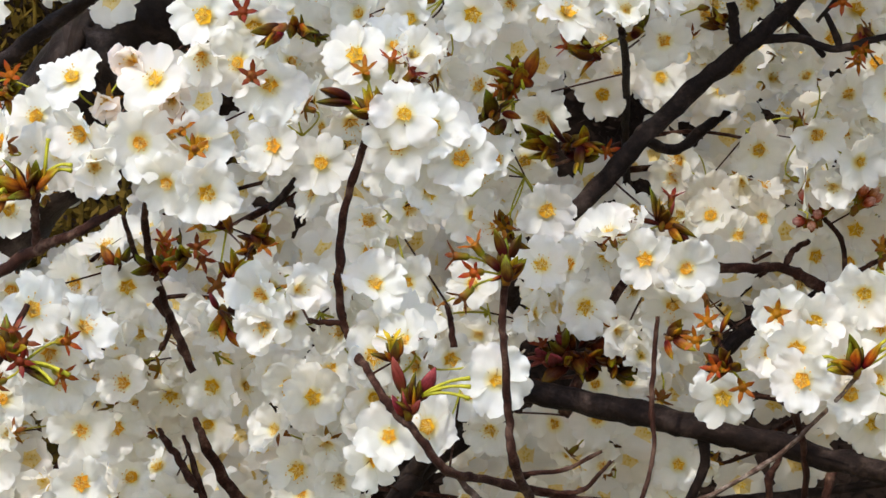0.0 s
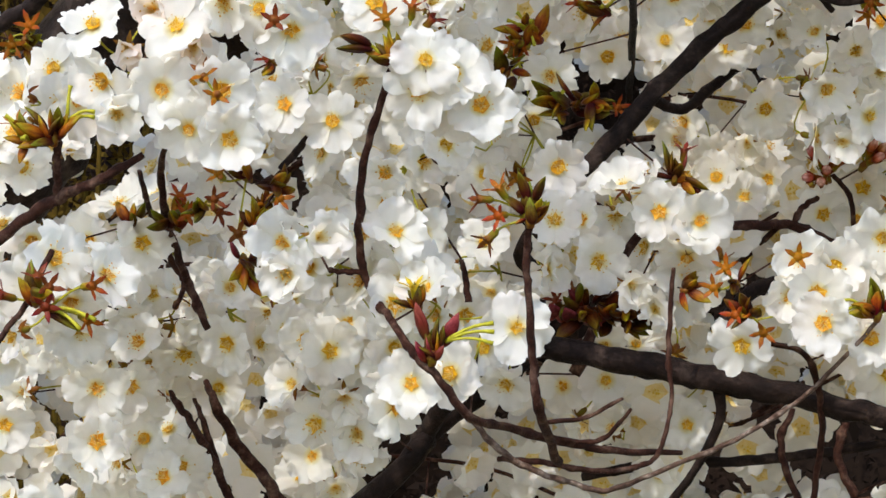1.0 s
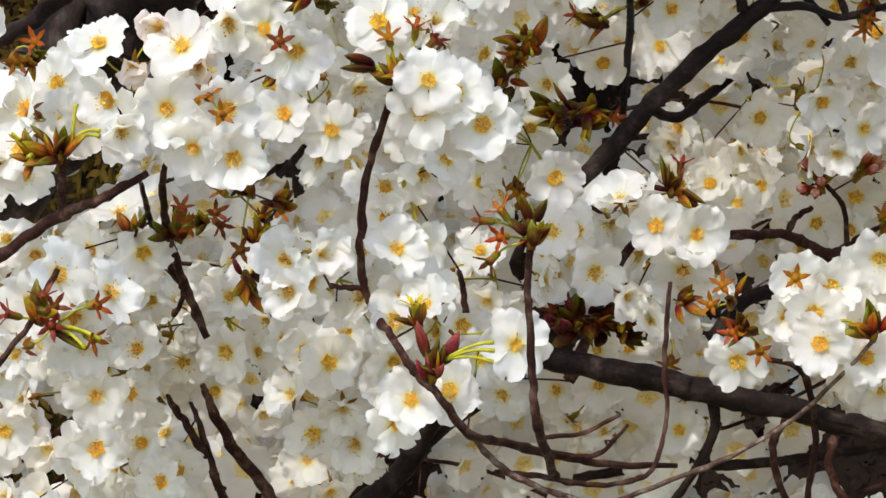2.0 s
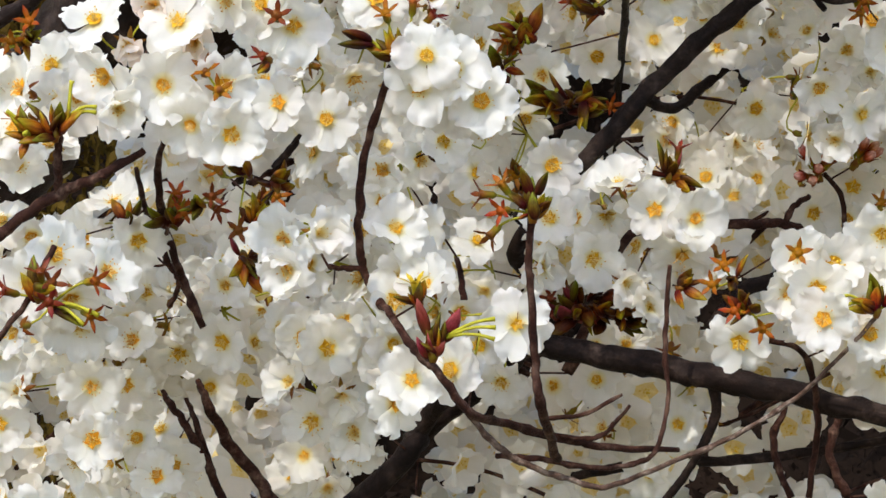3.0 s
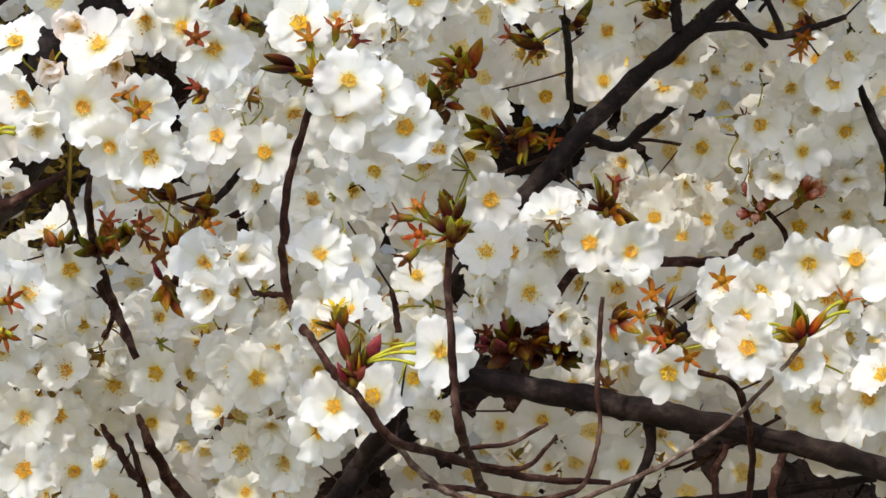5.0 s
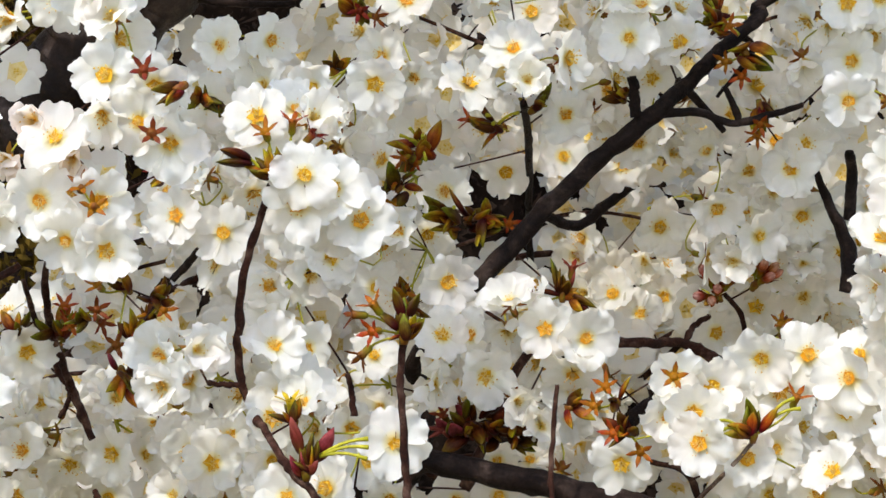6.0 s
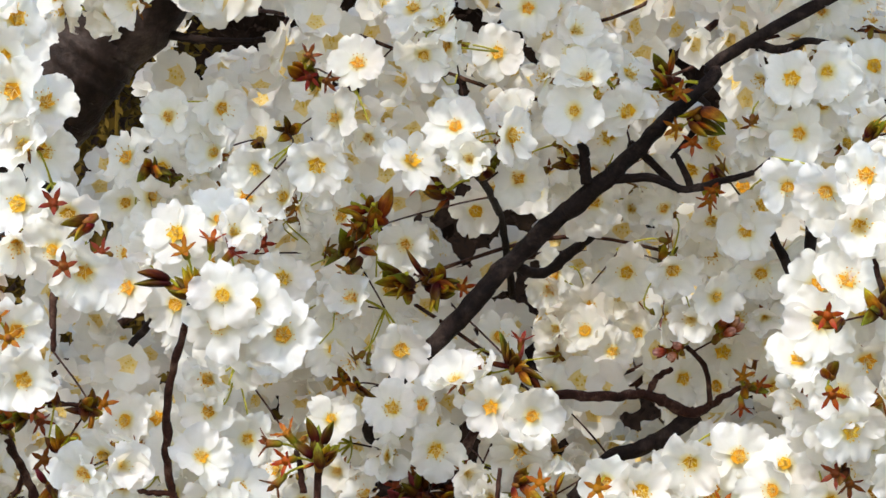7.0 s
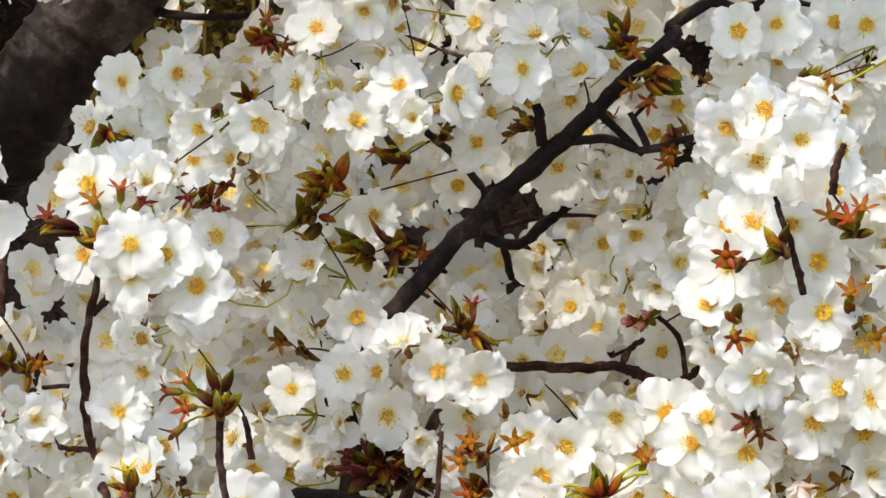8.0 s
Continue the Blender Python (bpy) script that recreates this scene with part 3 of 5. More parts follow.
def stamen_mesh(seed, count, reach):
    r = random.Random(seed)
    verts, faces, slots = [], [], []
    # the starry cup in the flower's middle
    i0 = len(verts)
    verts.append((0, 0, 0.0002))
    starry = r.uniform(0.25, 1.0)
    for k in range(10):
        w = 2 * math.pi * k / 10 + r.uniform(-0.12, 0.12)
        rad = r.uniform(0.0034, 0.0042) + starry * (r.uniform(0.0002, 0.0018) if k % 2 == 0 else -r.uniform(0.0006, 0.0013))
        verts.append((rad * math.cos(w), rad * math.sin(w), 0.0012 + 0.36 * rad))
    for k in range(10):
        faces.append((i0, i0 + 1 + k, i0 + 1 + (k + 1) % 10))
        slots.append(0)
    for k in range(count):
        w = 2 * math.pi * k / count + r.uniform(-0.2, 0.2)
        out = r.uniform(0.0008, reach)
        high = r.uniform(0.0036, 0.0075)
        line = [(0.0008 * math.cos(w), 0.0008 * math.sin(w), 0.001), (0.55 * out * math.cos(w), 0.55 * out * math.sin(w), 0.6 * high), (out * math.cos(w), out * math.sin(w), high)]
        v, f_ = tube(line, [0.00016, 0.00013, 0.0001], 3, cap=False)
        i0 = len(verts)
        verts += v
        faces += [tuple(i0 + q for q in g) for g in f_]
        slots += [1] * len(f_)
        i0 = len(verts)
        c, a = line[2], r.uniform(0.00035, 0.0006)
        verts += [(c[0] + a, c[1], c[2]), (c[0] - a, c[1], c[2]), (c[0], c[1] + a, c[2]), (c[0], c[1] - a, c[2]), (c[0], c[1], c[2] + a), (c[0], c[1], c[2] - a)]
        for q in ((0, 2, 4), (2, 1, 4), (1, 3, 4), (3, 0, 4), (2, 0, 5), (1, 2, 5), (3, 1, 5), (0, 3, 5)):
            faces.append(tuple(i0 + e for e in q))
            slots.append(2)
    return mesh_of("flower_centre", verts, faces, [CUP, FILAMENT, ANTHER], slots)


STAMENS = [stamen_mesh(s, n, reach) for s, n, reach in ((1, 16, 0.0050), (2, 14, 0.0062), (3, 18, 0.0040), (4, 15, 0.0068), (5, 12, 0.0052), (6, 16, 0.0045))]


def calyx_geometry(spread, length):
    """Tube and five pointed sepals, mouth at the origin, opening along +z."""
    prof = [(-0.0085, 0.0010), (-0.0070, 0.0019), (-0.0035, 0.0019), (-0.0008, 0.0024)]
    verts, faces = tube([(0, 0, z) for z, _ in prof], [r for _, r in prof], 7)
    for k in range(5):
        w = 2 * math.pi * (k + 0.5) / 5
        c, s = math.cos(w), math.sin(w)
        i0 = len(verts)
        tip_r, tip_z = 0.0022 + length * math.cos(spread), -0.001 + length * math.sin(spread)
        mid_r, mid_z = 0.0022 + 0.45 * length * math.cos(spread), -0.001 + 0.45 * length * math.sin(spread)
        for rad, z, half in ((0.0020, -0.0012, 0.0011), (mid_r, mid_z + 0.0003, 0.0013), (tip_r, tip_z, 0.00015)):
            verts.append((rad * c - half * s, rad * s + half * c, z))
            verts.append((rad * c, rad * s, z + 0.0005))
            verts.append((rad * c + half * s, rad * s - half * c, z))
        for q in (0, 3):
            faces += [(i0 + q, i0 + q + 3, i0 + q + 4, i0 + q + 1), (i0 + q + 1, i0 + q + 4, i0 + q + 5, i0 + q + 2)]
    return verts, faces


CALYX_V, CALYX_F = calyx_geometry(radians(-18), 0.0062)


def facing_matrix(p, d, spin):
    d = Vector(d).normalized()
    return Matrix.Translation(p) @ d.to_track_quat("Z", "Y").to_matrix().to_4x4() @ Matrix.Rotation(spin, 4, "Z")


def stalk(m, node):
    """The line of a pedicel from the calyx's foot to the node, in the flower's frame."""
    inv = m.inverted()
    n = np.array(inv @ Vector(node))
    foot = np.array((0, 0, -0.0083))
    mid = foot + np.array((0, 0, -1)) * 0.35 * np.linalg.norm(n - foot)
    ts = np.linspace(0, 1, 6)[:, None]
    return (1 - ts) ** 2 * foot + 2 * ts * (1 - ts) * mid + ts ** 2 * n


NODES = []     # where the spurs of clusters and shoots end, with their things


def spur_to_wood(node, parent, among, mat):
    """A short woody spur from a node to the nearest branch or to the next node further in, as seen from EYE; it bends
    back along the camera's view to stay hidden.
    """
    back = (node - EYE) / node[1]
    gap_ = among[:, :3] - node
    aside = gap_ - gap_[:, 1:2] * back
    far = 2.5 * (aside ** 2).sum(1) + 0.5 * gap_[:, 1] ** 2 + 8 * np.maximum(0, -gap_[:, 1]) ** 2
    inner = (among[:, 4] > -0.5) | (gap_[:, 1] > 0.004)
    w = among[np.argmin(np.where(inner, far, 9.0))]
    depth = max(0.0, w[1] - node[1], 0.7 * np.linalg.norm(w[:3] - node))
    bend1, bend2 = node + back * 0.6 * depth, w[:3] + back * max(0.0, node[1] + 0.8 * depth - w[1])
    away = np.linalg.norm(w[:3] - node)
    sway = np.array((rnd.gauss(0, 0.05), 0.0, rnd.gauss(0, 0.05))) * away
    bend1, bend2 = bend1 + sway, bend2 - 0.7 * sway
    ts = np.linspace(0, 1, 9)[:, None]
    line = (1 - ts) ** 3 * w[:3] + 3 * ts * (1 - ts) ** 2 * bend2 + 3 * ts ** 2 * (1 - ts) * bend1 + ts ** 3 * node
    radii = np.linspace(min(w[3] * 0.6, 0.00065), 0.00045, 9)
    v, f_ = tube(line - node, radii, 7, rough=0.2, seed=node[0] * 50)
    hang("spur", mesh_of("spur", v, f_, [mat]), parent)


FRONT = []     # flowers that are placed one by one: clusters of points


def blossoms(*centres):
    FRONT.append(centres)


def build_cluster(centres, facings, node, label, pink=False):
    ob = new("blossom_cluster")
    node = (node[0], max(node[1], max(p[1] for p in centres) + 0.006), node[2])
    ob.location = node
    tagged(ob, label, "blossom cluster", "blossom clusters on the cherry tree")
    base = Matrix.Translation(node)
    for p, d in zip(centres, facings):
        size = rnd.uniform(0.93, 1.10)
        m = base.inverted() @ facing_matrix(p, d, rnd.uniform(0, 6.28))
        line = stalk(m, (0, 0, 0))
        v, f_ = tube(line, [0.0006, 0.00055, 0.0005, 0.0005, 0.00055, 0.0008], 5)
        slots = [0] * len(CALYX_F) + [1] * len(f_)
        n0 = len(CALYX_V)
        me = mesh_of("flower", CALYX_V + list(v), CALYX_F + [tuple(n0 + q for q in g) for g in f_], [CALYX, PEDICEL], slots)
        fl = hang("flower", me, ob, m)
        wide = rnd.uniform(0, 27) if rnd.random() < 0.85 else rnd.uniform(38, 62)
        if pink:
            wide = rnd.uniform(40, 66)
        for k in range(5):
            pm = Matrix.Rotation(2 * math.pi * k / 5 + rnd.uniform(-0.07, 0.07), 4, "Z") @ Matrix.Translation((0, 0, 0.0003 * (k % 2))) @ Matrix.Rotation(-radians(wide + rnd.uniform(-16, 16)), 4, "Y") @ Matrix.Rotation(rnd.uniform(-0.14, 0.14), 4, "X") @ Matrix.Scale(size, 4)
            hang("petal", PINK_PETALS[rnd.randrange(4)] if pink else PETALS[rnd.randrange(14)], fl, pm)
        hang("flower_centre", STAMENS[rnd.randrange(6)], fl, Matrix.Scale(rnd.uniform(0.72, 1.12), 4))
    NODES.append((np.array(node, float), ob))
    return ob


# ---------- flowers that stand out one by one ----------
blossoms((-0.274, 1.46, 1.734))
blossoms((-0.243, 1.37, 1.777))
blossoms((-0.211, 1.285, 1.79), (-0.206, 1.285, 1.765), (-0.201, 1.285, 1.75), (-0.18, 1.285, 1.761))
blossoms((-0.165, 1.272, 1.903), (-0.156, 1.278, 1.887), (-0.150, 1.272, 1.872), (-0.163, 1.284, 1.862))
blossoms((-0.24, 1.48, 1.695), (-0.211, 1.46, 1.694))
blossoms((-0.276, 1.49, 1.615), (-0.238, 1.485, 1.617), (-0.237, 1.48, 1.589), (-0.222, 1.5, 1.618))
blossoms((-0.147, 1.285, 1.846), (-0.15, 1.285, 1.819), (-0.127, 1.285, 1.816), (-0.151, 1.285, 1.801))
blossoms((-0.173, 1.285, 1.789), (-0.152, 1.285, 1.761), (-0.167, 1.285, 1.743), (-0.149, 1.285, 1.738))
blossoms((-0.119, 1.54, 1.866))
blossoms((-0.128, 1.58, 1.839))
blossoms((-0.217, 1.5, 1.641))
blossoms((-0.134, 1.285, 1.798), (-0.12, 1.285, 1.788))
blossoms((-0.141, 1.54, 1.771), (-0.115, 1.54, 1.762))
blossoms((-0.127, 1.6, 1.777))
blossoms((-0.169, 1.5, 1.641))
blossoms((-0.063, 1.48, 1.837), (-0.031, 1.48, 1.84))
blossoms((-0.126, 1.32, 1.691), (-0.124, 1.32, 1.676), (-0.111, 1.33, 1.693))
blossoms((-0.016, 1.57, 1.896), (-0.029, 1.58, 1.866), (-0.012, 1.59, 1.856))
blossoms((-0.059, 1.31, 1.776), (-0.062, 1.32, 1.762))
blossoms((-0.081, 1.43, 1.729), (-0.081, 1.43, 1.712), (-0.063, 1.44, 1.697), (-0.051, 1.43, 1.743))
blossoms((-0.123, 1.45, 1.643), (-0.111, 1.44, 1.637), (-0.103, 1.45, 1.651), (-0.104, 1.45, 1.614))
blossoms((-0.029, 1.62, 1.81), (0.007, 1.63, 1.794), (-0.003, 1.63, 1.769))
blossoms((-0.119, 1.45, 1.6))
blossoms((-0.075, 1.35, 1.662))
blossoms((-0.018, 1.56, 1.765), (0.009, 1.55, 1.737))
blossoms((0.058, 1.69, 1.908))
blossoms((0.05, 1.48, 1.841))
blossoms((-0.047, 1.34, 1.628), (-0.016, 1.36, 1.65))
blossoms((-0.027, 1.57, 1.668))
blossoms((-0.032, 1.5, 1.638), (-0.02, 1.5, 1.619))
blossoms((0.007, 1.52, 1.706), (0.003, 1.53, 1.68), (0.03, 1.52, 1.685), (0.047, 1.52, 1.672))
blossoms((0.074, 1.56, 1.832))
blossoms((0.112, 1.5, 1.885), (0.106, 1.5, 1.868), (0.134, 1.53, 1.888))
blossoms((0.125, 1.58, 1.855))
blossoms((0.112, 1.65, 1.811))
blossoms((0.062, 1.49, 1.71), (0.083, 1.49, 1.705))
blossoms((0.117, 1.585, 1.818))
blossoms((0.042, 1.70, 1.614))
blossoms((0.095, 1.738, 1.74), (0.112, 1.728, 1.738), (0.113, 1.748, 1.752), (0.131, 1.74, 1.761))
blossoms((0.061, 1.52, 1.658))
blossoms((0.136, 1.67, 1.777))
blossoms((0.128, 1.722, 1.726), (0.144, 1.735, 1.738))
blossoms((0.16, 1.57, 1.782))
blossoms((0.202, 1.52, 1.86), (0.225, 1.49, 1.856), (0.244, 1.49, 1.877), (0.238, 1.48, 1.888))
blossoms((0.091, 1.70, 1.587))
blossoms((0.219, 1.47, 1.884))
blossoms((0.098, 1.41, 1.641))
blossoms((0.122, 1.365, 1.684), (0.138, 1.365, 1.679), (0.129, 1.35, 1.667), (0.118, 1.371, 1.665))
blossoms((0.185, 1.63, 1.807), (0.2, 1.64, 1.796), (0.204, 1.66, 1.827))
blossoms((0.208, 1.56, 1.817), (0.201, 1.56, 1.803))
blossoms((0.214, 1.43, 1.828))
blossoms((0.131, 1.34, 1.652), (0.155, 1.36, 1.644), (0.149, 1.38, 1.672), (0.173, 1.377, 1.678))
blossoms((0.219, 1.25, 1.826), (0.236, 1.24, 1.832), (0.232, 1.24, 1.81), (0.25, 1.24, 1.819))
blossoms((0.163, 1.365, 1.694), (0.186, 1.371, 1.695))
blossoms((0.269, 1.54, 1.893), (0.284, 1.53, 1.891))
blossoms((0.217, 1.284, 1.782), (0.23, 1.272, 1.784), (0.219, 1.272, 1.766), (0.239, 1.28, 1.749))
blossoms((0.21, 1.284, 1.747), (0.228, 1.278, 1.733), (0.231, 1.272, 1.717), (0.248, 1.28, 1.731))
blossoms((0.214, 1.61, 1.753))
blossoms((0.221, 1.66, 1.736))
blossoms((0.183, 1.48, 1.648))
blossoms((0.258, 1.272, 1.767), (0.273, 1.275, 1.783), (0.285, 1.278, 1.775), (0.281, 1.278, 1.758))
blossoms((0.26, 1.3, 1.758), (0.26, 1.27, 1.745), (0.278, 1.278, 1.733), (0.266, 1.272, 1.712))
blossoms((0.243, 1.29, 1.71), (0.255, 1.28, 1.697), (0.278, 1.3, 1.69), (0.28, 1.3, 1.672))
blossoms((0.266, 1.33, 1.711))
blossoms((0.257, 1.32, 1.664))
blossoms((0.044, 1.72, 1.813), (0.055, 1.74, 1.825))

# ---------- shoots with young leaves, fallen flowers' calyxes and buds ----------
SHOOTS = []


def shoot(*args, **more):
    SHOOTS.append((args[0], more))


shoot((-0.0735, 1.318, 1.776), tone="amber", aim=(-0.2, -0.3, 1), leaf_list=(((-0.75, -0.35, 0.45), 1.25, "amber", (-0.002, 0, 0)), ((-0.6, -0.5, 0.35), 1.7, "bronze", (-0.012, -0.003, 0.007)), ((-0.8, -0.4, 0.1), 1.5, "green", (-0.011, -0.004, 0.005)), ((-0.3, -0.3, 0.9), 0.9, "amber", (0, 0, 0.002))),
      star_list=(((-0.005, -0.004, 0.0218), (-0.2, -0.8, 0.6), "orange"), ((0.0085, -0.003, 0.0273), (0.1, -0.4, 1), "orange"), ((0.019, -0.002, 0.021), (0.6, -0.3, 0.6), "red")), stalk_list=(((-0.007, -0.003, 0.003), (-0.014, -0.006, 0.007)),))
shoot((-0.006, 1.558, 1.810), leaves=7, stars=2, stalks=5, tone="amber", aim=(-0.2, -0.6, 0.4), loose=0.7, size=1.35)
shoot((-0.019, 1.568, 1.790), leaves=6, stars=1, tone="green", aim=(-0.2, -0.6, -0.4), loose=0.6, size=1.3)
shoot((0.072, 1.520, 1.729), tone="bronze", aim=(0, -0.4, 0.6), leaf_list=(((-0.05, -0.2, 1), 1.35, "green", (-0.003, 0, 0.002)), ((-1, -0.3, 0.3), 1.2, "bronze", (-0.002, 0, 0)), ((0.8, -0.4, -0.2), 1.3, "bronze", (0.003, 0, 0)), ((0.9, -0.3, -0.7), 1.2, "bronze", (0.008, 0, -0.004)), ((0.3, -0.5, -0.4), 1.1, "amber", (0.004, 0, -0.002)), ((0.4, -0.3, 0.8), 1.1, "red", (0.002, 0, 0.002))),
      star_list=(((0.005, -0.004, 0.0165), (0.1, -0.3, 1), "red"), ((-0.0185, -0.004, -0.002), (-0.8, -0.5, 0.1), "red")))
shoot((0.166, 1.615, 1.733), leaves=0, buds=8, star="orange", aim=(-0.3, -0.5, 0.4), loose=0.6, reach=0.012)
shoot((0.187, 1.615, 1.740), leaves=0, buds=5, star="orange", aim=(0.5, -0.5, 0.7), loose=0.5, reach=0.012)
shoot((-0.0105, 1.277, 1.700), tone="green", aim=(0, -0.1, 1), leaf_list=(((-0.28, -0.12, 1), 1.15, "green", (-0.001, 0, 0.009)), ((0.2, -0.12, 1), 1.1, "green", (0.0025, 0, 0.009)), ((-0.6, -0.3, 0.8), 1.0, "green", (-0.003, 0, 0.003)), ((0.7, -0.3, 0.8), 0.85, "bronze", (0.002, 0, 0.001)), ((-0.9, -0.4, -0.2), 0.6, "amber", (-0.002, -0.001, 0)), ((0.1, -0.2, 1), 1.0, "bronze", (0, 0.001, 0))),
      star_list=(((-0.0152, -0.004, 0.0155), (-0.6, -0.4, 0.8), "orange"), ((-0.025, -0.002, 0.0095), (-1, -0.2, 0.05), "red"), ((-0.0155, -0.006, 0.0015), (-0.6, -0.8, -0.1), "orange"), ((-0.0205, -0.004, -0.0105), (-0.7, -0.4, -0.7), "red")))
shoot((-0.149, 1.338, 1.695), leaves=0, stars=1, star="red", aim=(0, -1, 0.2), loose=0.1, reach=0.006)
shoot((-0.147, 1.341, 1.682), tone="amber", aim=(0.1, -0.5, -0.7), leaf_list=(((0.0, -0.5, -0.9), 1.3, "amber", (0, 0, 0)), ((0.35, -0.5, -0.9), 1.2, "amber", (0.003, 0, -0.006)), ((0.6, -0.5, 0.3), 0.8, "green", (0.003, 0, 0.002)), ((-0.4, -0.6, 0.5), 0.9, "red", (-0.002, 0, 0.002))))
shoot((-0.141, 1.338, 1.699), tone="amber", aim=(0.2, -0.6, 0.5), leaf_list=(((0.1, -0.5, 0.8), 1.2, "amber", (0, 0, 0)), ((0.6, -0.6, -0.3), 1.1, "amber", (0.002, 0, 0)), ((-0.5, -0.4, 0.8), 0.9, "bronze", (-0.002, 0, 0))), stalk_list=(((0, -0.003, 0.002), (0.009, -0.008, 0.007)), ((0, -0.003, 0), (0.009, -0.008, 0.003))))
shoot((-0.145, 1.438, 1.712), leaves=6, stars=1, tone="bronze", aim=(0.2, -0.6, 0.2), loose=0.7)
shoot((-0.063, 1.326, 1.660), tone="amber", aim=(0, -0.4, 1), leaf_list=(((-0.7, -0.5, 0.3), 0.7, "amber", (0, 0, 0)),), star_list=(((-0.002, -0.003, 0.011), (-0.1, -0.35, 1), "yellow"),))
shoot((0.016, 1.538, 1.657), leaves=9, stars=2, star="red", tone="red", aim=(-0.5, -0.7, 0.1), loose=0.7, size=1.35)
shoot((0.038, 1.538, 1.657), leaves=9, tone="bronze", aim=(0.4, -0.7, 0), loose=0.7, size=1.4)
shoot((0.099, 1.376, 1.656), leaves=5, stars=2, tone="bronze", aim=(-0.2, -0.6, 0.2), loose=0.7)
shoot((0.095, 1.41, 1.671), leaves=2, stars=2, tone="bronze", star="orange", aim=(-0.2, -0.8, 0.2), loose=0.5)
shoot((0.157, 1.346, 1.656), tone="amber", aim=(0, -0.3, 1), leaf_list=(((-0.05, -0.2, 1), 1.25, "green", (0, 0, 0.003)), ((-0.8, -0.5, 0.45), 1.5, "amber", (-0.001, 0, 0.001)), ((-0.7, -0.6, 0.25), 1.2, "amber", (-0.002, -0.001, 0)), ((0.55, -0.4, 0.7), 1.2, "amber", (0.003, 0, 0.002)), ((-0.2, -0.4, 0.8), 0.9, "bronze", (0, 0, 0))),
      stalk_list=(((0.006, -0.003, 0.007), (0.019, -0.006, 0.018)), ((0.006, -0.004, 0.006), (0.022, -0.007, 0.013)), ((-0.008, -0.004, 0.004), (-0.019, -0.008, 0.006)), ((-0.006, -0.004, 0.002), (-0.018, -0.009, 0.001))), star_list=(((0.021, -0.004, 0.020), (0.3, -0.5, 0.8), "orange"),))
shoot((-0.229, 1.279, 1.738), tone="amber", aim=(0, -0.3, 1), leaf_list=(((-0.45, -0.2, 1), 1.15, "green", (-0.003, 0, 0.003)), ((0.55, -0.4, 0.8), 1.35, "amber", (0.002, 0, 0)), ((0.45, -0.5, 0.6), 1.2, "amber", (0.003, -0.002, 0.001)), ((-0.8, -0.5, 0.2), 1.2, "amber", (-0.003, 0, 0.001)), ((-0.9, -0.4, -0.2), 1.1, "amber", (-0.004, 0, -0.001)), ((0.2, -0.4, 0.9), 0.9, "bronze", (0, 0, 0))),
      stalk_list=(((0.007, -0.004, 0.010), (0.0085, -0.004, 0.024)), ((0.008, -0.005, 0.008), (0.020, -0.008, 0.0115)), ((0.008, -0.005, 0.006), (0.020, -0.009, 0.0090))))
shoot((-0.240, 1.279, 1.736), leaves=3, stars=1, stalks=2, tone="amber", star="orange", aim=(-0.8, -0.5, 0.4), loose=0.4)
shoot((-0.250, 1.328, 1.787), leaves=4, stars=2, tone="green", aim=(0.2, -0.6, 0.2), loose=0.7)
shoot((0.035, 1.550, 1.824), leaves=5, stars=1, stalks=4, tone="bronze", aim=(-0.8, -0.6, 0.2), loose=0.6, size=1.2)
shoot((0.056, 1.548, 1.834), leaves=3, tone="green", aim=(0.7, -0.5, 0.6), loose=0.4)
shoot((0.012, 1.570, 1.772), leaves=7, stalks=3, tone="amber", aim=(-0.6, -0.7, 0.1), loose=0.5, size=1.2)
shoot((0.028, 1.570, 1.770), leaves=6, stars=1, tone="amber", aim=(0.2, -0.7, 0), loose=0.7, size=1.2)
shoot((-0.215, 1.455, 1.703), leaves=3, tone="green", aim=(0, -0.4, 1), loose=0.3)
shoot((-0.192, 1.445, 1.703), leaves=5, stars=3, tone="amber", aim=(0.2, -0.6, 0.4), loose=0.6, size=1.1)
shoot((-0.232, 1.246, 1.664), leaves=3, stars=4, tone="amber", star="red", aim=(0, -0.5, 0.6), loose=0.6, reach=0.016, size=1.1)
shoot((-0.226, 1.246, 1.660), leaves=1, stars=2, stalks=3, tone="green", star="orange", aim=(1, -0.4, -0.1), loose=0.3, reach=0.026)
shoot((0.158, 1.538, 1.881), leaves=7, stars=1, stalks=6, tone="amber", aim=(-0.4, -0.6, 0.4), loose=0.7, size=1.3)
shoot((0.172, 1.538, 1.866), leaves=5, stars=2, tone="amber", aim=(0.4, -0.6, -0.5), loose=0.5, size=1.25)
shoot((0.181, 1.540, 1.836), leaves=4, stars=2, tone="green", aim=(0.2, -0.4, -1), loose=0.35)
shoot((-0.042, 1.566, 1.892), leaves=5, stars=3, tone="amber", star="red", aim=(-0.3, -0.6, 0), loose=0.7, size=1.3)
shoot((-0.072, 1.570, 1.853), leaves=3, tone="green", aim=(0, -0.7, -0.3), loose=0.5)
shoot((-0.069, 1.570, 1.809), leaves=4, tone="bronze", aim=(0, -0.7, 0.2), loose=0.6)
shoot((0.243, 1.246, 1.772), leaves=4, tone="green", aim=(-0.3, -0.5, 0.7), loose=0.4)
shoot((0.272, 1.254, 1.780), leaves=4, stars=3, tone="green", star="orange", aim=(0.1, -0.6, 0.3), loose=0.6)
shoot((0.224, 1.250, 1.767), leaves=2, stars=1, tone="green", aim=(-0.5, -0.8, 0.1), loose=0.4)
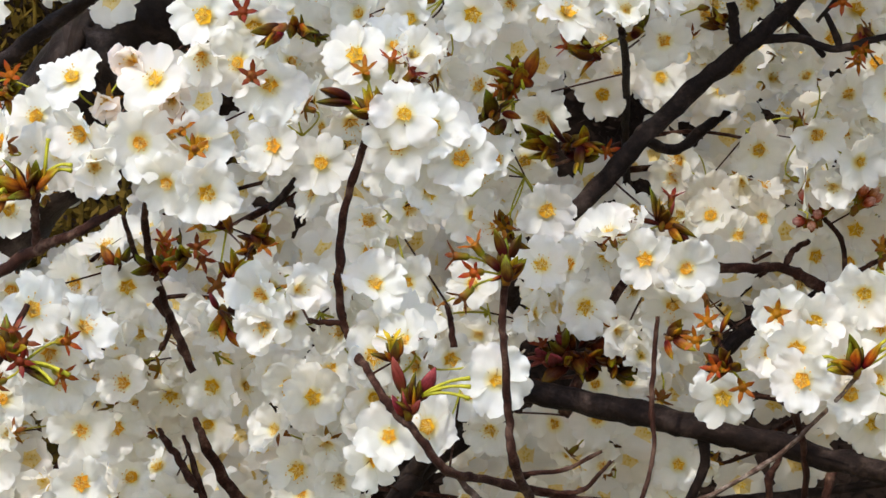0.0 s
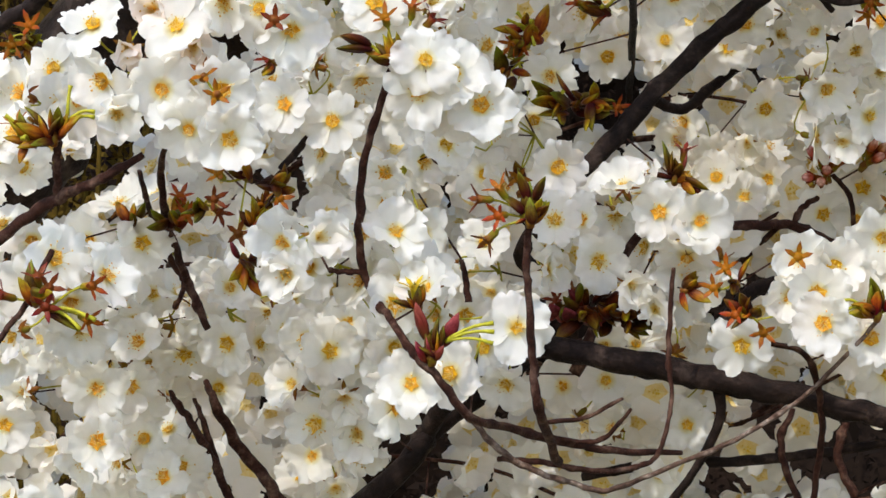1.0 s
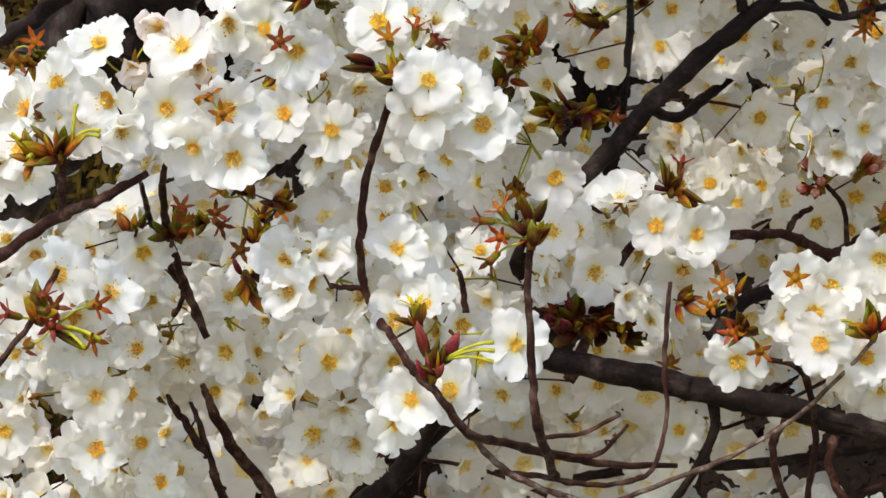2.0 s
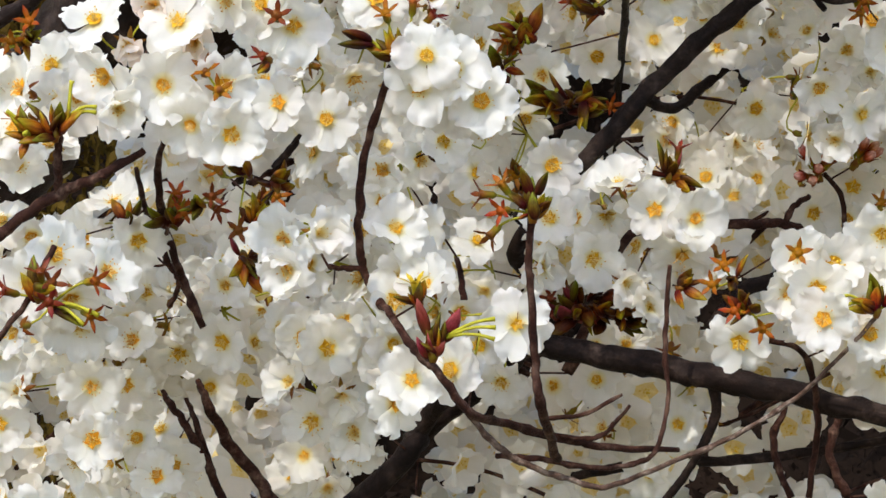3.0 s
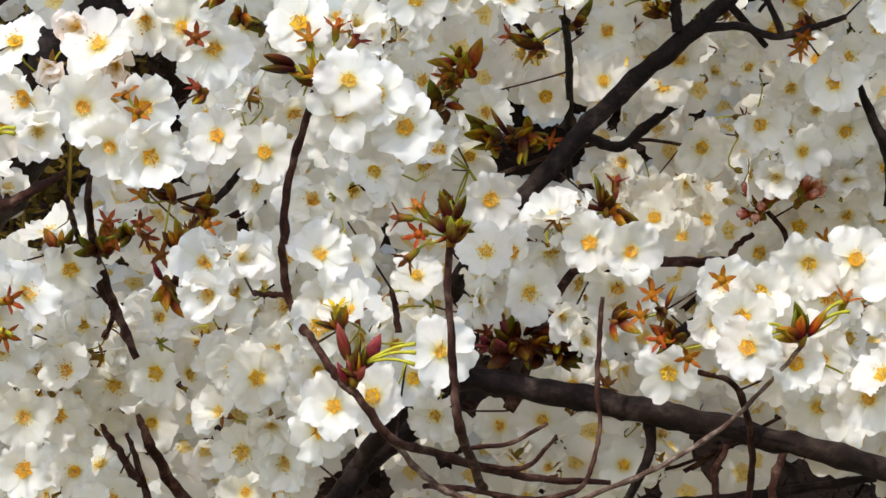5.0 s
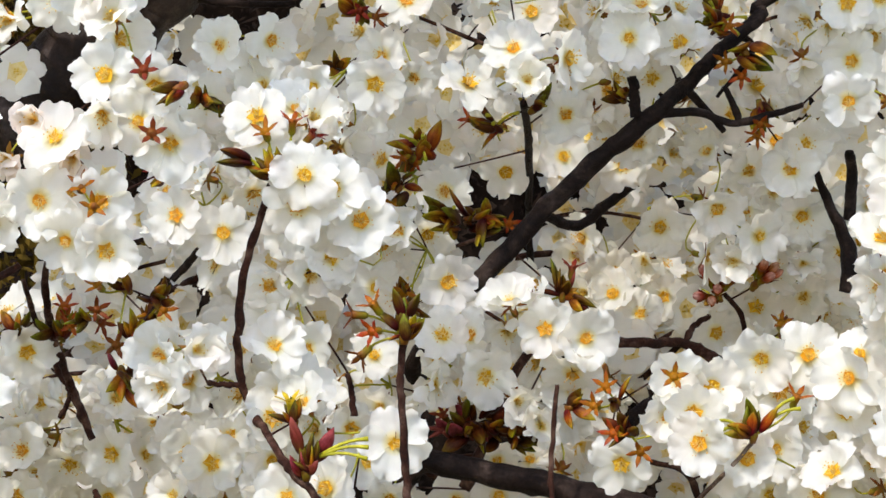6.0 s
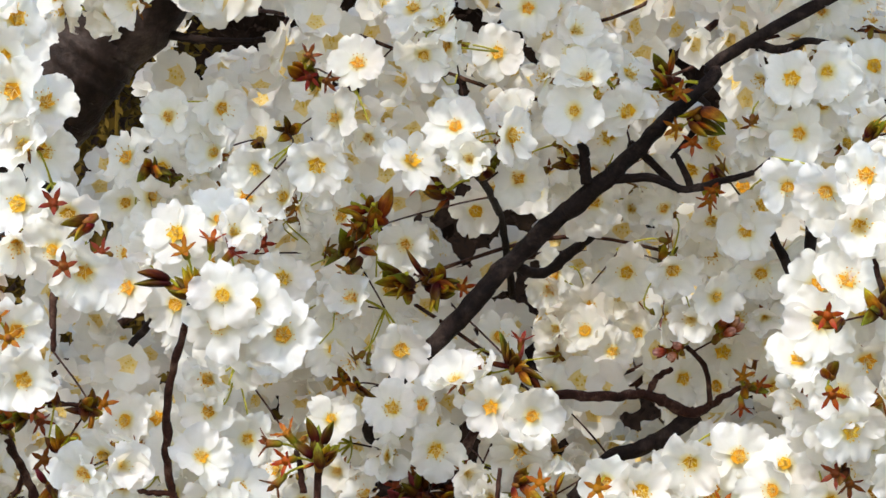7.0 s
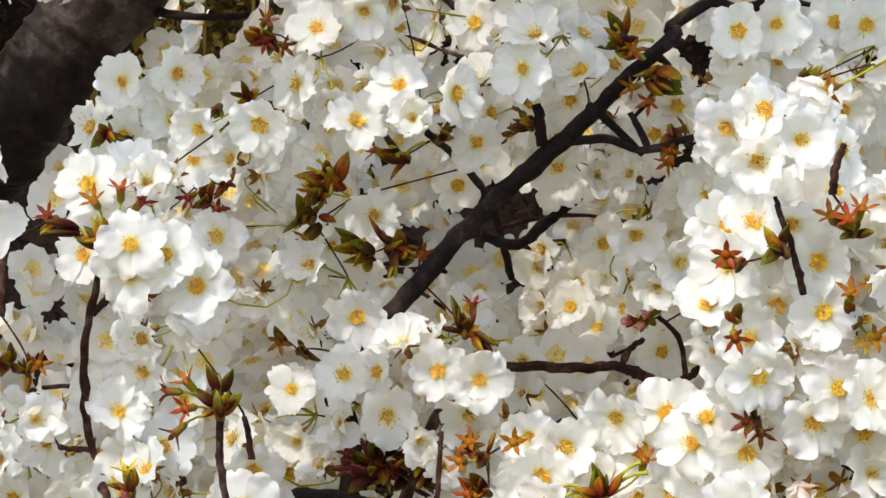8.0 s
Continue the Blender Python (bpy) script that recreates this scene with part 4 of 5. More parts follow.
shoot((0.222, 1.265, 1.742), leaves=1, stars=1, tone="bronze", aim=(0, -0.9, 0), loose=0.4)
shoot((0.230, 1.284, 1.696), leaves=1, stars=2, tone="bronze", star="red", aim=(0, -0.8, 0), loose=0.5, reach=0.010)
shoot((0.274, 1.292, 1.725), leaves=3, stars=2, tone="bronze", star="red", aim=(0, -0.8, 0), loose=0.6)
shoot((-0.058, 1.446, 1.739), leaves=2, tone="green", aim=(0.2, -0.8, 0.3), loose=0.4)
shoot((-0.014, 1.446, 1.726), leaves=1, stars=1, tone="bronze", star="orange", aim=(0, -0.8, 0.2), loose=0.3, reach=0.008)
shoot((-0.073, 1.546, 1.802), leaves=5, stars=2, tone="bronze", star="red", aim=(0, -0.6, 0.4), loose=0.6)
shoot((-0.056, 1.570, 1.858), leaves=4, tone="bronze", aim=(0, -0.6, 0.2), loose=0.6)
shoot((-0.120, 1.556, 1.834), leaves=5, tone="green", aim=(0.1, -0.6, -0.2), loose=0.6)
shoot((0.020, 1.592, 1.774), leaves=4, tone="bronze", aim=(0.1, -0.6, 0.2), loose=0.6, size=1.2)
shoot((0.157, 1.650, 1.783), leaves=6, tone="green", aim=(0.2, -0.6, 0.2), loose=0.6)
shoot((-0.012, 1.490, 1.720), leaves=3, tone="bronze", aim=(0.1, -0.6, 0.2), loose=0.6)
shoot((-0.131, 1.268, 1.818), leaves=0, stars=1, star="red", aim=(0, -1, 0.2), loose=0.1, reach=0.006)
shoot((-0.127, 1.268, 1.791), leaves=0, stars=1, star="red", aim=(0, -1, 0), loose=0.1, reach=0.006)
shoot((-0.114, 1.266, 1.812), leaves=3, tone="bronze", aim=(-0.6, -0.5, -0.3), loose=0.3)
shoot((-0.132, 1.355, 1.718), leaves=6, tone="bronze", aim=(0.1, -0.5, 0.3), loose=0.6)
shoot((-0.146, 1.346, 1.723), leaves=1, stars=2, tone="green", star="orange", aim=(-0.4, -0.7, 0.4), loose=0.4)
shoot((-0.174, 1.414, 1.711), leaves=4, stars=2, tone="green", star="red", aim=(0, -0.7, 0), loose=0.6)
shoot((-0.144, 1.490, 1.790), leaves=1, stars=1, tone="bronze", star="red", aim=(0, -0.8, 0), loose=0.5, reach=0.008)
shoot((-0.129, 1.546, 1.837), leaves=5, tone="green", aim=(0.2, -0.6, -0.4), loose=0.5)
shoot((0.105, 1.542, 1.840), leaves=6, tone="bronze", aim=(-0.2, -0.6, 0.4), loose=0.5)
shoot((0.273, 1.272, 1.743), leaves=3, stars=2, tone="bronze", star="orange", aim=(0.2, -0.6, 0), loose=0.6)
shoot((0.251, 1.392, 1.852), leaves=4, tone="green", aim=(0.1, -0.6, 0.3), loose=0.5)
shoot((0.075, 1.492, 1.668), leaves=4, tone="bronze", aim=(0.1, -0.6, 0), loose=0.6)
shoot((0.205, 1.622, 1.712), leaves=3, stars=3, tone="green", star="orange", aim=(0.5, -0.6, 0), loose=0.6, reach=0.014)
shoot((0.118, 1.335, 1.684), leaves=0, stars=1, star="orange", aim=(0, -0.9, 0.2), loose=0.2, reach=0.006)
shoot((-0.16, 1.283, 1.766), leaves=0, stars=1, star="orange", aim=(0, -0.9, 0.2), loose=0.2, reach=0.004)
shoot((-0.153, 1.275, 1.757), leaves=0, stars=1, star="orange", aim=(0, -0.9, 0.2), loose=0.2, reach=0.004)
shoot((-0.056, 1.316, 1.636), tone="red", aim=(0.1, -0.3, 1), leaf_list=(((-0.25, -0.2, 1), 1.35, "red", (-0.003, 0, 0.009)), ((0.6, -0.3, 0.8), 1.3, "red", (0.004, 0, 0.006)), ((0.05, -0.3, 1), 1.2, "green", (0.001, -0.001, 0.006)), ((0.3, -0.4, 0.9), 1.0, "green", (0.003, -0.002, 0.005)), ((-0.1, -0.3, 1), 1.0, "bronze", (0, 0, 0)), ((0.2, -0.3, 1), 0.9, "amber", (0.002, -0.001, 0.001))),
      stalk_list=(((0.006, -0.003, 0.008), (0.0287, -0.007, 0.0165)), ((0.006, -0.003, 0.008), (0.0290, -0.008, 0.0125)), ((0.006, -0.003, 0.008), (0.0285, -0.007, 0.0070))))
shoot((0.027, 1.534, 1.656), leaves=9, tone="bronze", aim=(0, -0.7, 0), loose=0.8, size=1.35)
shoot((0.049, 1.536, 1.655), leaves=6, tone="green", aim=(0.4, -0.6, -0.2), loose=0.6, size=1.3)


PLACED = np.array([p for g in FRONT for p in g] + [s[0] for s in SHOOTS])
# camera sight lines kept free of fillers so gaps fit the view: start (across, up), direction (across, up) and half
# width
SIGHT_LINES = []


def sight_line(*numbers):
    SIGHT_LINES.append(numbers)


sight_line(-0.0315, 1.6169, 0.1329, -0.0394, 0.0081)
sight_line(-0.0315, 1.6169, 0.146, -0.0336, 0.0071)
sight_line(0.0004, 1.7001, 0.0324, 0.0605, 0.0060)
sight_line(0.0004, 1.7001, -0.1791, 0.0799, 0.0172)
sight_line(0.0004, 1.7001, -0.1471, 0.0577, 0.0131)
sight_line(0.0004, 1.7001, -0.1499, 0.0417, 0.0101)
sight_line(0.0004, 1.7001, -0.1865, 0.0131, 0.0121)
sight_line(0.0004, 1.7001, -0.1659, 0.0182, 0.0081)
sight_line(-0.0525, 1.6565, -0.1169, 0.1037, 0.0121)
sight_line(-0.0525, 1.6565, -0.0906, 0.1037, 0.0101)
sight_line(-0.0525, 1.6565, -0.1477, 0.0471, 0.0101)
sight_line(-0.0525, 1.6565, 0.1106, -0.0374, 0.0091)
sight_line(-0.0525, 1.6565, 0.0963, -0.0586, 0.0061)
sight_line(-0.0525, 1.6565, 0.1391, -0.0489, 0.0091)
sight_line(0.2505, 1.7718, -0.119, 0.025, 0.0060)
sight_line(0.2505, 1.7718, -0.238, 0.0887, 0.0121)
sight_line(0.2505, 1.7718, -0.2546, 0.071, 0.0192)
sight_line(0.2505, 1.7718, -0.2734, 0.0527, 0.0162)
sight_line(0.2505, 1.7718, -0.2774, 0.079, 0.0162)
sight_line(0.2505, 1.7718, -0.282, 0.0327, 0.0091)
sight_line(0.0391, 1.7233, -0.0909, 0.1107, 0.0121)
sight_line(0.0391, 1.7233, -0.1372, 0.0279, 0.0091)
sight_line(-0.0525, 1.6565, -0.0563, 0.0546, 0.0036)
sight_line(-0.0525, 1.6565, -0.0083, -0.0466, 0.0101)
sight_line(-0.0525, 1.6565, -0.0243, -0.0626, 0.0101)
sight_line(-0.0525, 1.6565, 0.014, -0.0363, 0.0051)
sight_line(0.0391, 1.7233, -0.016, -0.0464, 0.0091)
sight_line(0.0391, 1.7233, -0.008, 0.0884, 0.0051)
sight_line(-0.0525, 1.6565, 0.0466, 0.0809, 0.0061)
sight_line(-0.0452, 1.6111, -0.1297, 0.0923, 0.009)
sight_line(-0.0452, 1.6111, -0.1236, 0.0994, 0.007)
sight_line(-0.0525, 1.6565, 0.0569, 0.0769, 0.0052)
GAPS = np.array(SIGHT_LINES)
EYES = (np.array([-0.035, 0.0, 1.665]), np.array([0.15, 0.02, 1.76]))
PLACED_UVS = [(PLACED[:, [0, 2]] - e[[0, 2]]) / (PLACED[:, 1:2] - e[1]) for e in EYES]
WOOD_UVS = [(WOODS[:, [0, 2]] - e[[0, 2]]) / (WOODS[:, 1:2] - e[1]) for e in EYES]
OPEN_WOOD = (WOODS[:, 1] < 1.66) & (WOODS[:, 4] > 0.5)


# places where the sun reaches in between the boughs above
SUNNY = np.array([(0.15, 1.75, 1.85), (0.20, 1.75, 1.80), (0.22, 1.72, 1.86), (0.10, 1.75, 1.83), (0.25, 1.72, 1.75), (0.17, 1.75, 1.90), (-0.21, 1.73, 1.93), (0.22, 1.46, 1.597), (0.19, 1.465, 1.606), (0.03, 1.40, 1.575), (0.08, 1.385, 1.592), (0.25, 1.27, 1.745), (0.235, 1.245, 1.82), (0.125, 1.735, 1.758), (0.10, 1.735, 1.745), (0.15, 1.735, 1.745), (0.145, 1.35, 1.65), (0.20, 1.33, 1.66), (-0.16, 1.285, 1.765), (-0.13, 1.285, 1.81), (0.07, 1.49, 1.708), (-0.06, 1.31, 1.775), (0.07, 1.70, 1.79), (0.16, 1.72, 1.80), (0.05, 1.70, 1.72), (-0.114, 1.38, 1.604), (-0.086, 1.38, 1.609), (-0.139, 1.42, 1.585), (-0.09, 1.4, 1.695), (-0.136, 1.42, 1.7), (0.097, 1.7, 1.781)])


def shades(p):
    """Whether a flower at p would stand in the sun of one of those places."""
    d = p - SUNNY
    ahead = d @ np.array(SUN_FROM)
    side = np.linalg.norm(d - ahead[:, None] * np.array(SUN_FROM), axis=1)
    return bool(((ahead > 0.03) & (side < 0.038)).any())


def settle(p, far, back=0.020, keep=0.0115):
    """Moves a filling flower back along the camera's view until, from EYES, it stands behind the wood and the flowers
    before it; None if that is too far back.
    """
    p = np.array(p, float)
    if shades(p):
        return None
    for _ in range(7):
        if -0.01 < p[0] < 0.17 and p[1] < 1.69 and p[2] < 1.632:
            return None      # the tangle of bare twigs under the limb
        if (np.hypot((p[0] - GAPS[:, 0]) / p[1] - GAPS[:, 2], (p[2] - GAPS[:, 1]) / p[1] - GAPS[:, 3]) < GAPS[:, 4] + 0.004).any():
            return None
        y = p[1]
        for e, puv, wuv in zip(EYES, PLACED_UVS, WOOD_UVS):
            uv = (p[[0, 2]] - e[[0, 2]]) / (p[1] - e[1])
            near = np.hypot(*(puv - uv).T) < keep
            if near.any():
                y = max(y, PLACED[near, 1].max() + back)
            wood = (np.hypot(*(wuv - uv).T) < WOODS[:, 3] / WOODS[:, 1] + 0.0085) & OPEN_WOOD
            if wood.any():
                y = max(y, WOODS[wood, 1].max() + 0.016)
        if y > far:
            return None
        if y <= p[1] + 1e-4:
            return None if shades(p) else p
        p = EYE + (p - EYE) * (y / p[1])
    return None if shades(p) else p


TAKEN = PLACED.copy()
LABELS = ("white five-petalled cherry blossoms with orange-yellow centres, fully open", "dense white cherry blossoms on green stalks in full bloom", "open white cherry blossoms with reddish sepals on a short spur")


def face_of(p, node, toward, loose):
    d = (Vector(p) - Vector(node)).normalized() * 0.7 + Vector((0.0, -toward, -0.2)) + SUN_FROM * 0.3 + Vector((rnd.gauss(0, loose), rnd.gauss(0, loose) * 0.6, rnd.gauss(0, loose)))
    return d.normalized()


for g in FRONT:
    mean = np.mean(g, axis=0)
    node = mean + np.array((rnd.uniform(-0.006, 0.006), 0.026, 0.010 + rnd.uniform(-0.004, 0.006)))
    pts, dirs = [], []
    for p in g:
        pts.append(p)
        dirs.append(face_of(p, node, 0.9, 0.40))
    for _ in range(20):
        if len(pts) >= 7:
            break
        w, r = rnd.uniform(0, 6.28), rnd.uniform(0.016, 0.034)
        q = settle(mean + np.array((r * math.cos(w), rnd.uniform(0.0, 0.03), r * math.sin(w))), mean[1] + 0.05)
        if q is None or (np.linalg.norm(TAKEN - q, axis=1) < 0.015).any():
            continue
        TAKEN = np.vstack([TAKEN, q])
        pts.append(tuple(q))
        dirs.append(face_of(q, node, 0.5, 0.6))
    build_cluster(pts, dirs, tuple(node), LABELS[0] if mean[1] < 1.4 else LABELS[1])

# half-open, pale pink ones
for at_ in ((-0.187, 1.30, 1.790), (-0.178, 1.30, 1.784), (0.262, 1.31, 1.672)):
    spot = [np.array(at_) + np.array((rnd.uniform(-0.012, 0.012), rnd.uniform(-0.006, 0.006), rnd.uniform(-0.012, 0.012))) for _ in range(2)]
    node = np.array(at_) + np.array((0, 0.02, 0.012))
    build_cluster([tuple(q) for q in spot], [face_of(q, node, 0.6, 0.4) for q in spot], tuple(node), "half-open pale pink cherry blossoms on green stalks", pink=True)

# ---------- thick clumps of flowers on the nearest sprays ----------
def clump(count, xs, ys, zs, room=0.0155):
    global TAKEN
    pts = []
    for _ in range(count * 14):
        if len(pts) >= count:
            break
        q = settle((rnd.uniform(*xs), rnd.uniform(*ys), rnd.uniform(*zs)), ys[1] + 0.03, 0.010, 0.0095)
        if q is None or (np.linalg.norm(TAKEN - q, axis=1) < room).any():
            continue
        TAKEN = np.vstack([TAKEN, q])
        pts.append(tuple(q))
    while pts:
        first = pts.pop(0)
        pts.sort(key=lambda q: (Vector(q) - Vector(first)).length)
        some = [first] + [q for q in pts[:4] if (Vector(q) - Vector(first)).length < 0.06]
        pts = [q for q in pts if q not in some]
        node = np.mean(some, axis=0) + np.array((0, 0.024, 0.006))
        build_cluster(some, [face_of(q, node, 0.6, 0.5) for q in some], tuple(node), LABELS[0])


clump(30, (0.195, 0.36), (1.255, 1.36), (1.62, 1.86))
clump(34, (0.205, 0.31), (1.25, 1.31), (1.69, 1.80), 0.0135)
clump(24, (0.195, 0.30), (1.27, 1.37), (1.70, 1.81))
clump(22, (0.205, 0.31), (1.30, 1.38), (1.68, 1.80), 0.0145)
clump(26, (0.085, 0.24), (1.34, 1.42), (1.59, 1.685))
clump(24, (-0.27, -0.10), (1.29, 1.35), (1.715, 1.87))
clump(16, (-0.29, -0.19), (1.26, 1.34), (1.62, 1.70))
clump(10, (-0.09, -0.03), (1.32, 1.36), (1.755, 1.82))
clump(14, (-0.16, -0.02), (1.33, 1.40), (1.60, 1.70))

# ---------- flowers that fill the boughs between them ----------
made = 0
for _ in range(4000):
    if made >= 84:
        break
    c = np.array((rnd.uniform(-0.40, 0.42), rnd.uniform(1.40, 1.66), rnd.uniform(1.50, 1.99)))
    c = settle(c, 1.74)
    if c is None:
        continue
    node = c + np.array((0, 0.022, 0.008))
    pts, dirs = [], []
    for _ in range(12):
        if len(pts) >= 5:
            break
        w, r = rnd.uniform(0, 6.28), rnd.uniform(0.0, 0.034)
        q = settle(c + np.array((r * math.cos(w), rnd.uniform(-0.012, 0.02), r * math.sin(w))), 1.78)
        if q is None or (np.linalg.norm(TAKEN - q, axis=1) < 0.0165).any():
            continue
        TAKEN = np.vstack([TAKEN, q])
        pts.append(tuple(q))
        dirs.append(face_of(q, node, 0.6, 0.72))
    if len(pts) >= 2:
        build_cluster(pts, dirs, tuple(node), LABELS[2])
        made += 1

# ---------- blossoms further back, above and beside ----------
FAR = []       # vertices of four far flowers that differ in opening and petals
far_rnd = random.Random(3)
for kind_, wide_ in enumerate((8, 20, 34, 52)):
    FAR_V, FAR_F, FAR_S = [], [], []
    for k in range(5):
        v, f_ = petal_grid(4, 4, far_rnd.uniform(0.0160, 0.0182), far_rnd.uniform(0.0080, 0.0092), far_rnd.uniform(-0.2, 0.6), far_rnd.uniform(-0.4, 0.8), 0.6, k + 20 + 5 * kind_)
        rot = Matrix.Rotation(2 * math.pi * k / 5 + far_rnd.uniform(-0.08, 0.08), 4, "Z") @ Matrix.Rotation(-radians(wide_ + far_rnd.uniform(-14, 14)), 4, "Y") @ Matrix.Rotation(far_rnd.uniform(-0.2, 0.2), 4, "X")
        n0 = len(FAR_V)
        FAR_V += [tuple(rot @ Vector(q)) for q in v]
        FAR_F += [tuple(n0 + e for e in g) for g in f_]
        FAR_S += [2] * 4 + [0] * (len(f_) - 4)
    n0 = len(FAR_V)
    FAR_V += [(0.0036 * math.cos(w), 0.0036 * math.sin(w), 0.0008) for w in np.arange(5) * 0.4 * math.pi]
    FAR_F.append(tuple(range(n0, n0 + 5)))
    FAR_S.append(2)
    for k in range(10):
        w, out = 2 * math.pi * k / 10 + far_rnd.uniform(-0.3, 0.3), far_rnd.uniform(0.0004, 0.0044)
        c, a = Vector((out * math.cos(w), out * math.sin(w), far_rnd.uniform(0.0014, 0.0045))), far_rnd.uniform(0.0006, 0.0011)
        n0 = len(FAR_V)
        FAR_V += [tuple(c + Vector(q) * a) for q in ((1, 0, -0.5), (-0.5, 0.87, -0.5), (-0.5, -0.87, -0.5), (0, 0, 0.9))]
        FAR_F += [(n0, n0 + 1, n0 + 3), (n0 + 1, n0 + 2, n0 + 3), (n0 + 2, n0, n0 + 3)]
        FAR_S += [1, 1, 1]
    FAR.append(np.array(FAR_V))


def blossom_mass(name, label, count, box, toward, far, keep_gaps):
    (x0, x1), (y0, y1), (z0, z1) = box
    verts, faces, slots, n = [], [], [], 0
    r = random.Random(len(name) * 31 + count)
    got = 0
    for _ in range(count * 9):
        if got >= count:
            break
        p = np.array((r.uniform(x0, x1), r.uniform(y0, y1), r.uniform(z0, z1)))
        if noise.noise(Vector(p * 9.0)) < -0.30:
            continue
        edge = sum(abs((2 * q - a - b) / (b - a)) ** 2.6 for q, (a, b) in zip(p, ((x0, x1), (y0, y1), (z0, z1))))
        if edge > 1.1 + 0.9 * noise.noise(Vector(p * 14.0)):
            continue
        if keep_gaps:
            p = settle(p, far, 0.03, 0.008)
            if p is None:
                continue
        if shades(p):
            continue
        d = Vector((r.gauss(0, 0.55), -toward + r.gauss(0, 0.4), r.gauss(-0.05, 0.5)))
        m = np.array(facing_matrix(p, d, r.uniform(0, 6.28)))
        s = r.uniform(0.9, 1.12)
        verts.append(FAR[r.randrange(4)] * s @ m[:3, :3].T + m[:3, 3])
        faces += [tuple(n + e for e in g) for g in FAR_F]
        slots += FAR_S
        n += len(FAR[0])
        got += 1
    ob = new(name, mesh_of(name, np.vstack(verts), faces, [PETAL_FAR, ANTHER, CLAW], slots))
    tagged(ob, label, "blossoms", kind="stuff")


blossom_mass("background_blossoms", "dense white cherry blossoms on boughs further back", 4800, ((-0.64, 0.70), (1.66, 2.20), (1.32, 2.19)), 0.9, 2.4, True)
# the next three masses stay out of view, added to shade flowers below
blossom_mass("overhead_blossoms", "unseen white cherry blossoms above, added to shade the boughs below", 480, ((-0.60, 0.55), (1.27, 1.80), (2.00, 2.30)), 0.2, 9, False)
blossom_mass("upper_blossoms", "unseen white cherry blossoms just above, added to shade the deeper flowers", 420, ((-0.36, 0.30), (1.33, 1.56), (2.01, 2.10)), 0.2, 9, False)
blossom_mass("front_blossoms", "unseen white cherry blossoms above in front, added as a small shading patch", 46, ((-0.19, -0.09), (1.16, 1.24), (2.03, 2.10)), 0.2, 9, False)
blossom_mass("side_blossoms", "white cherry blossoms at the side of the bough", 260, ((0.42, 0.75), (1.3, 2.0), (1.4, 2.1)), 0.4, 9, False)
blossom_mass("low_blossoms", "white cherry blossoms on the lower boughs", 380, ((-0.55, 0.55), (1.4, 2.0), (1.22, 1.50)), 0.5, 9, False)

# ---------- leafy shoots ----------
def leaf_mesh(mat, length, half, fold, bend, seed):
    """A young leaf still folded along its midrib: plump, pointed, with a groove where its halves meet."""
    verts, faces = [], []
    rings, sides = 8, 8
    for i in range(rings):
        s = i / (rings - 1)
        r = half * math.sin(math.pi * (0.10 + 0.90 * s) ** 0.85) ** 0.85 + 0.00015
        for k in range(sides):
            w = 2 * math.pi * k / sides
            y = (0.42 + 0.5 * fold) * r * math.sin(w) - (0.45 * r if k == 2 else 0.0)
            x = r * math.cos(w) * (1 + 0.12 * noise.noise(Vector((s * 7, w, seed * 3.1))))
            verts.append((x + 0.10 * length * s * s * math.sin(seed * 2.0), y + bend * length * s * s, length * s))
    for i in range(rings - 1):
        for k in range(sides):
            k2 = (k + 1) % sides
            faces.append((i * sides + k, i * sides + k2, (i + 1) * sides + k2, (i + 1) * sides + k))
    faces += [tuple(range(sides))[::-1], tuple((rings - 1) * sides + k for k in range(sides))]
    return mesh_of("leaf", verts, faces, [mat])


LEAVES = {tone: [leaf_mesh(mat, ln, ln * wd, fo, be, k) for k, (ln, wd, fo, be) in enumerate(((0.0120, 0.21, 0.3, 0.1), (0.0140, 0.19, 0.2, -0.15), (0.0105, 0.25, 0.4, 0.2), (0.0130, 0.24, 0.1, 0.3)))] for tone, mat in (("green", LEAF_GREEN), ("bronze", LEAF_BRONZE), ("red", LEAF_RED), ("amber", LEAF_AMBER))}
STAR_V, STAR_F = calyx_geometry(radians(30), 0.0057)
BUD_LINE = [(0, 0, -0.001), (0, 0, 0.0015), (0, 0, 0.0045), (0, 0, 0.0075), (0, 0, 0.0095)]
BUD_V, BUD_F = tube(BUD_LINE, [0.0014, 0.0024, 0.0028, 0.0021, 0.0004], 8)
BUD_CALYX_V, BUD_CALYX_F = calyx_geometry(radians(68), 0.0050)


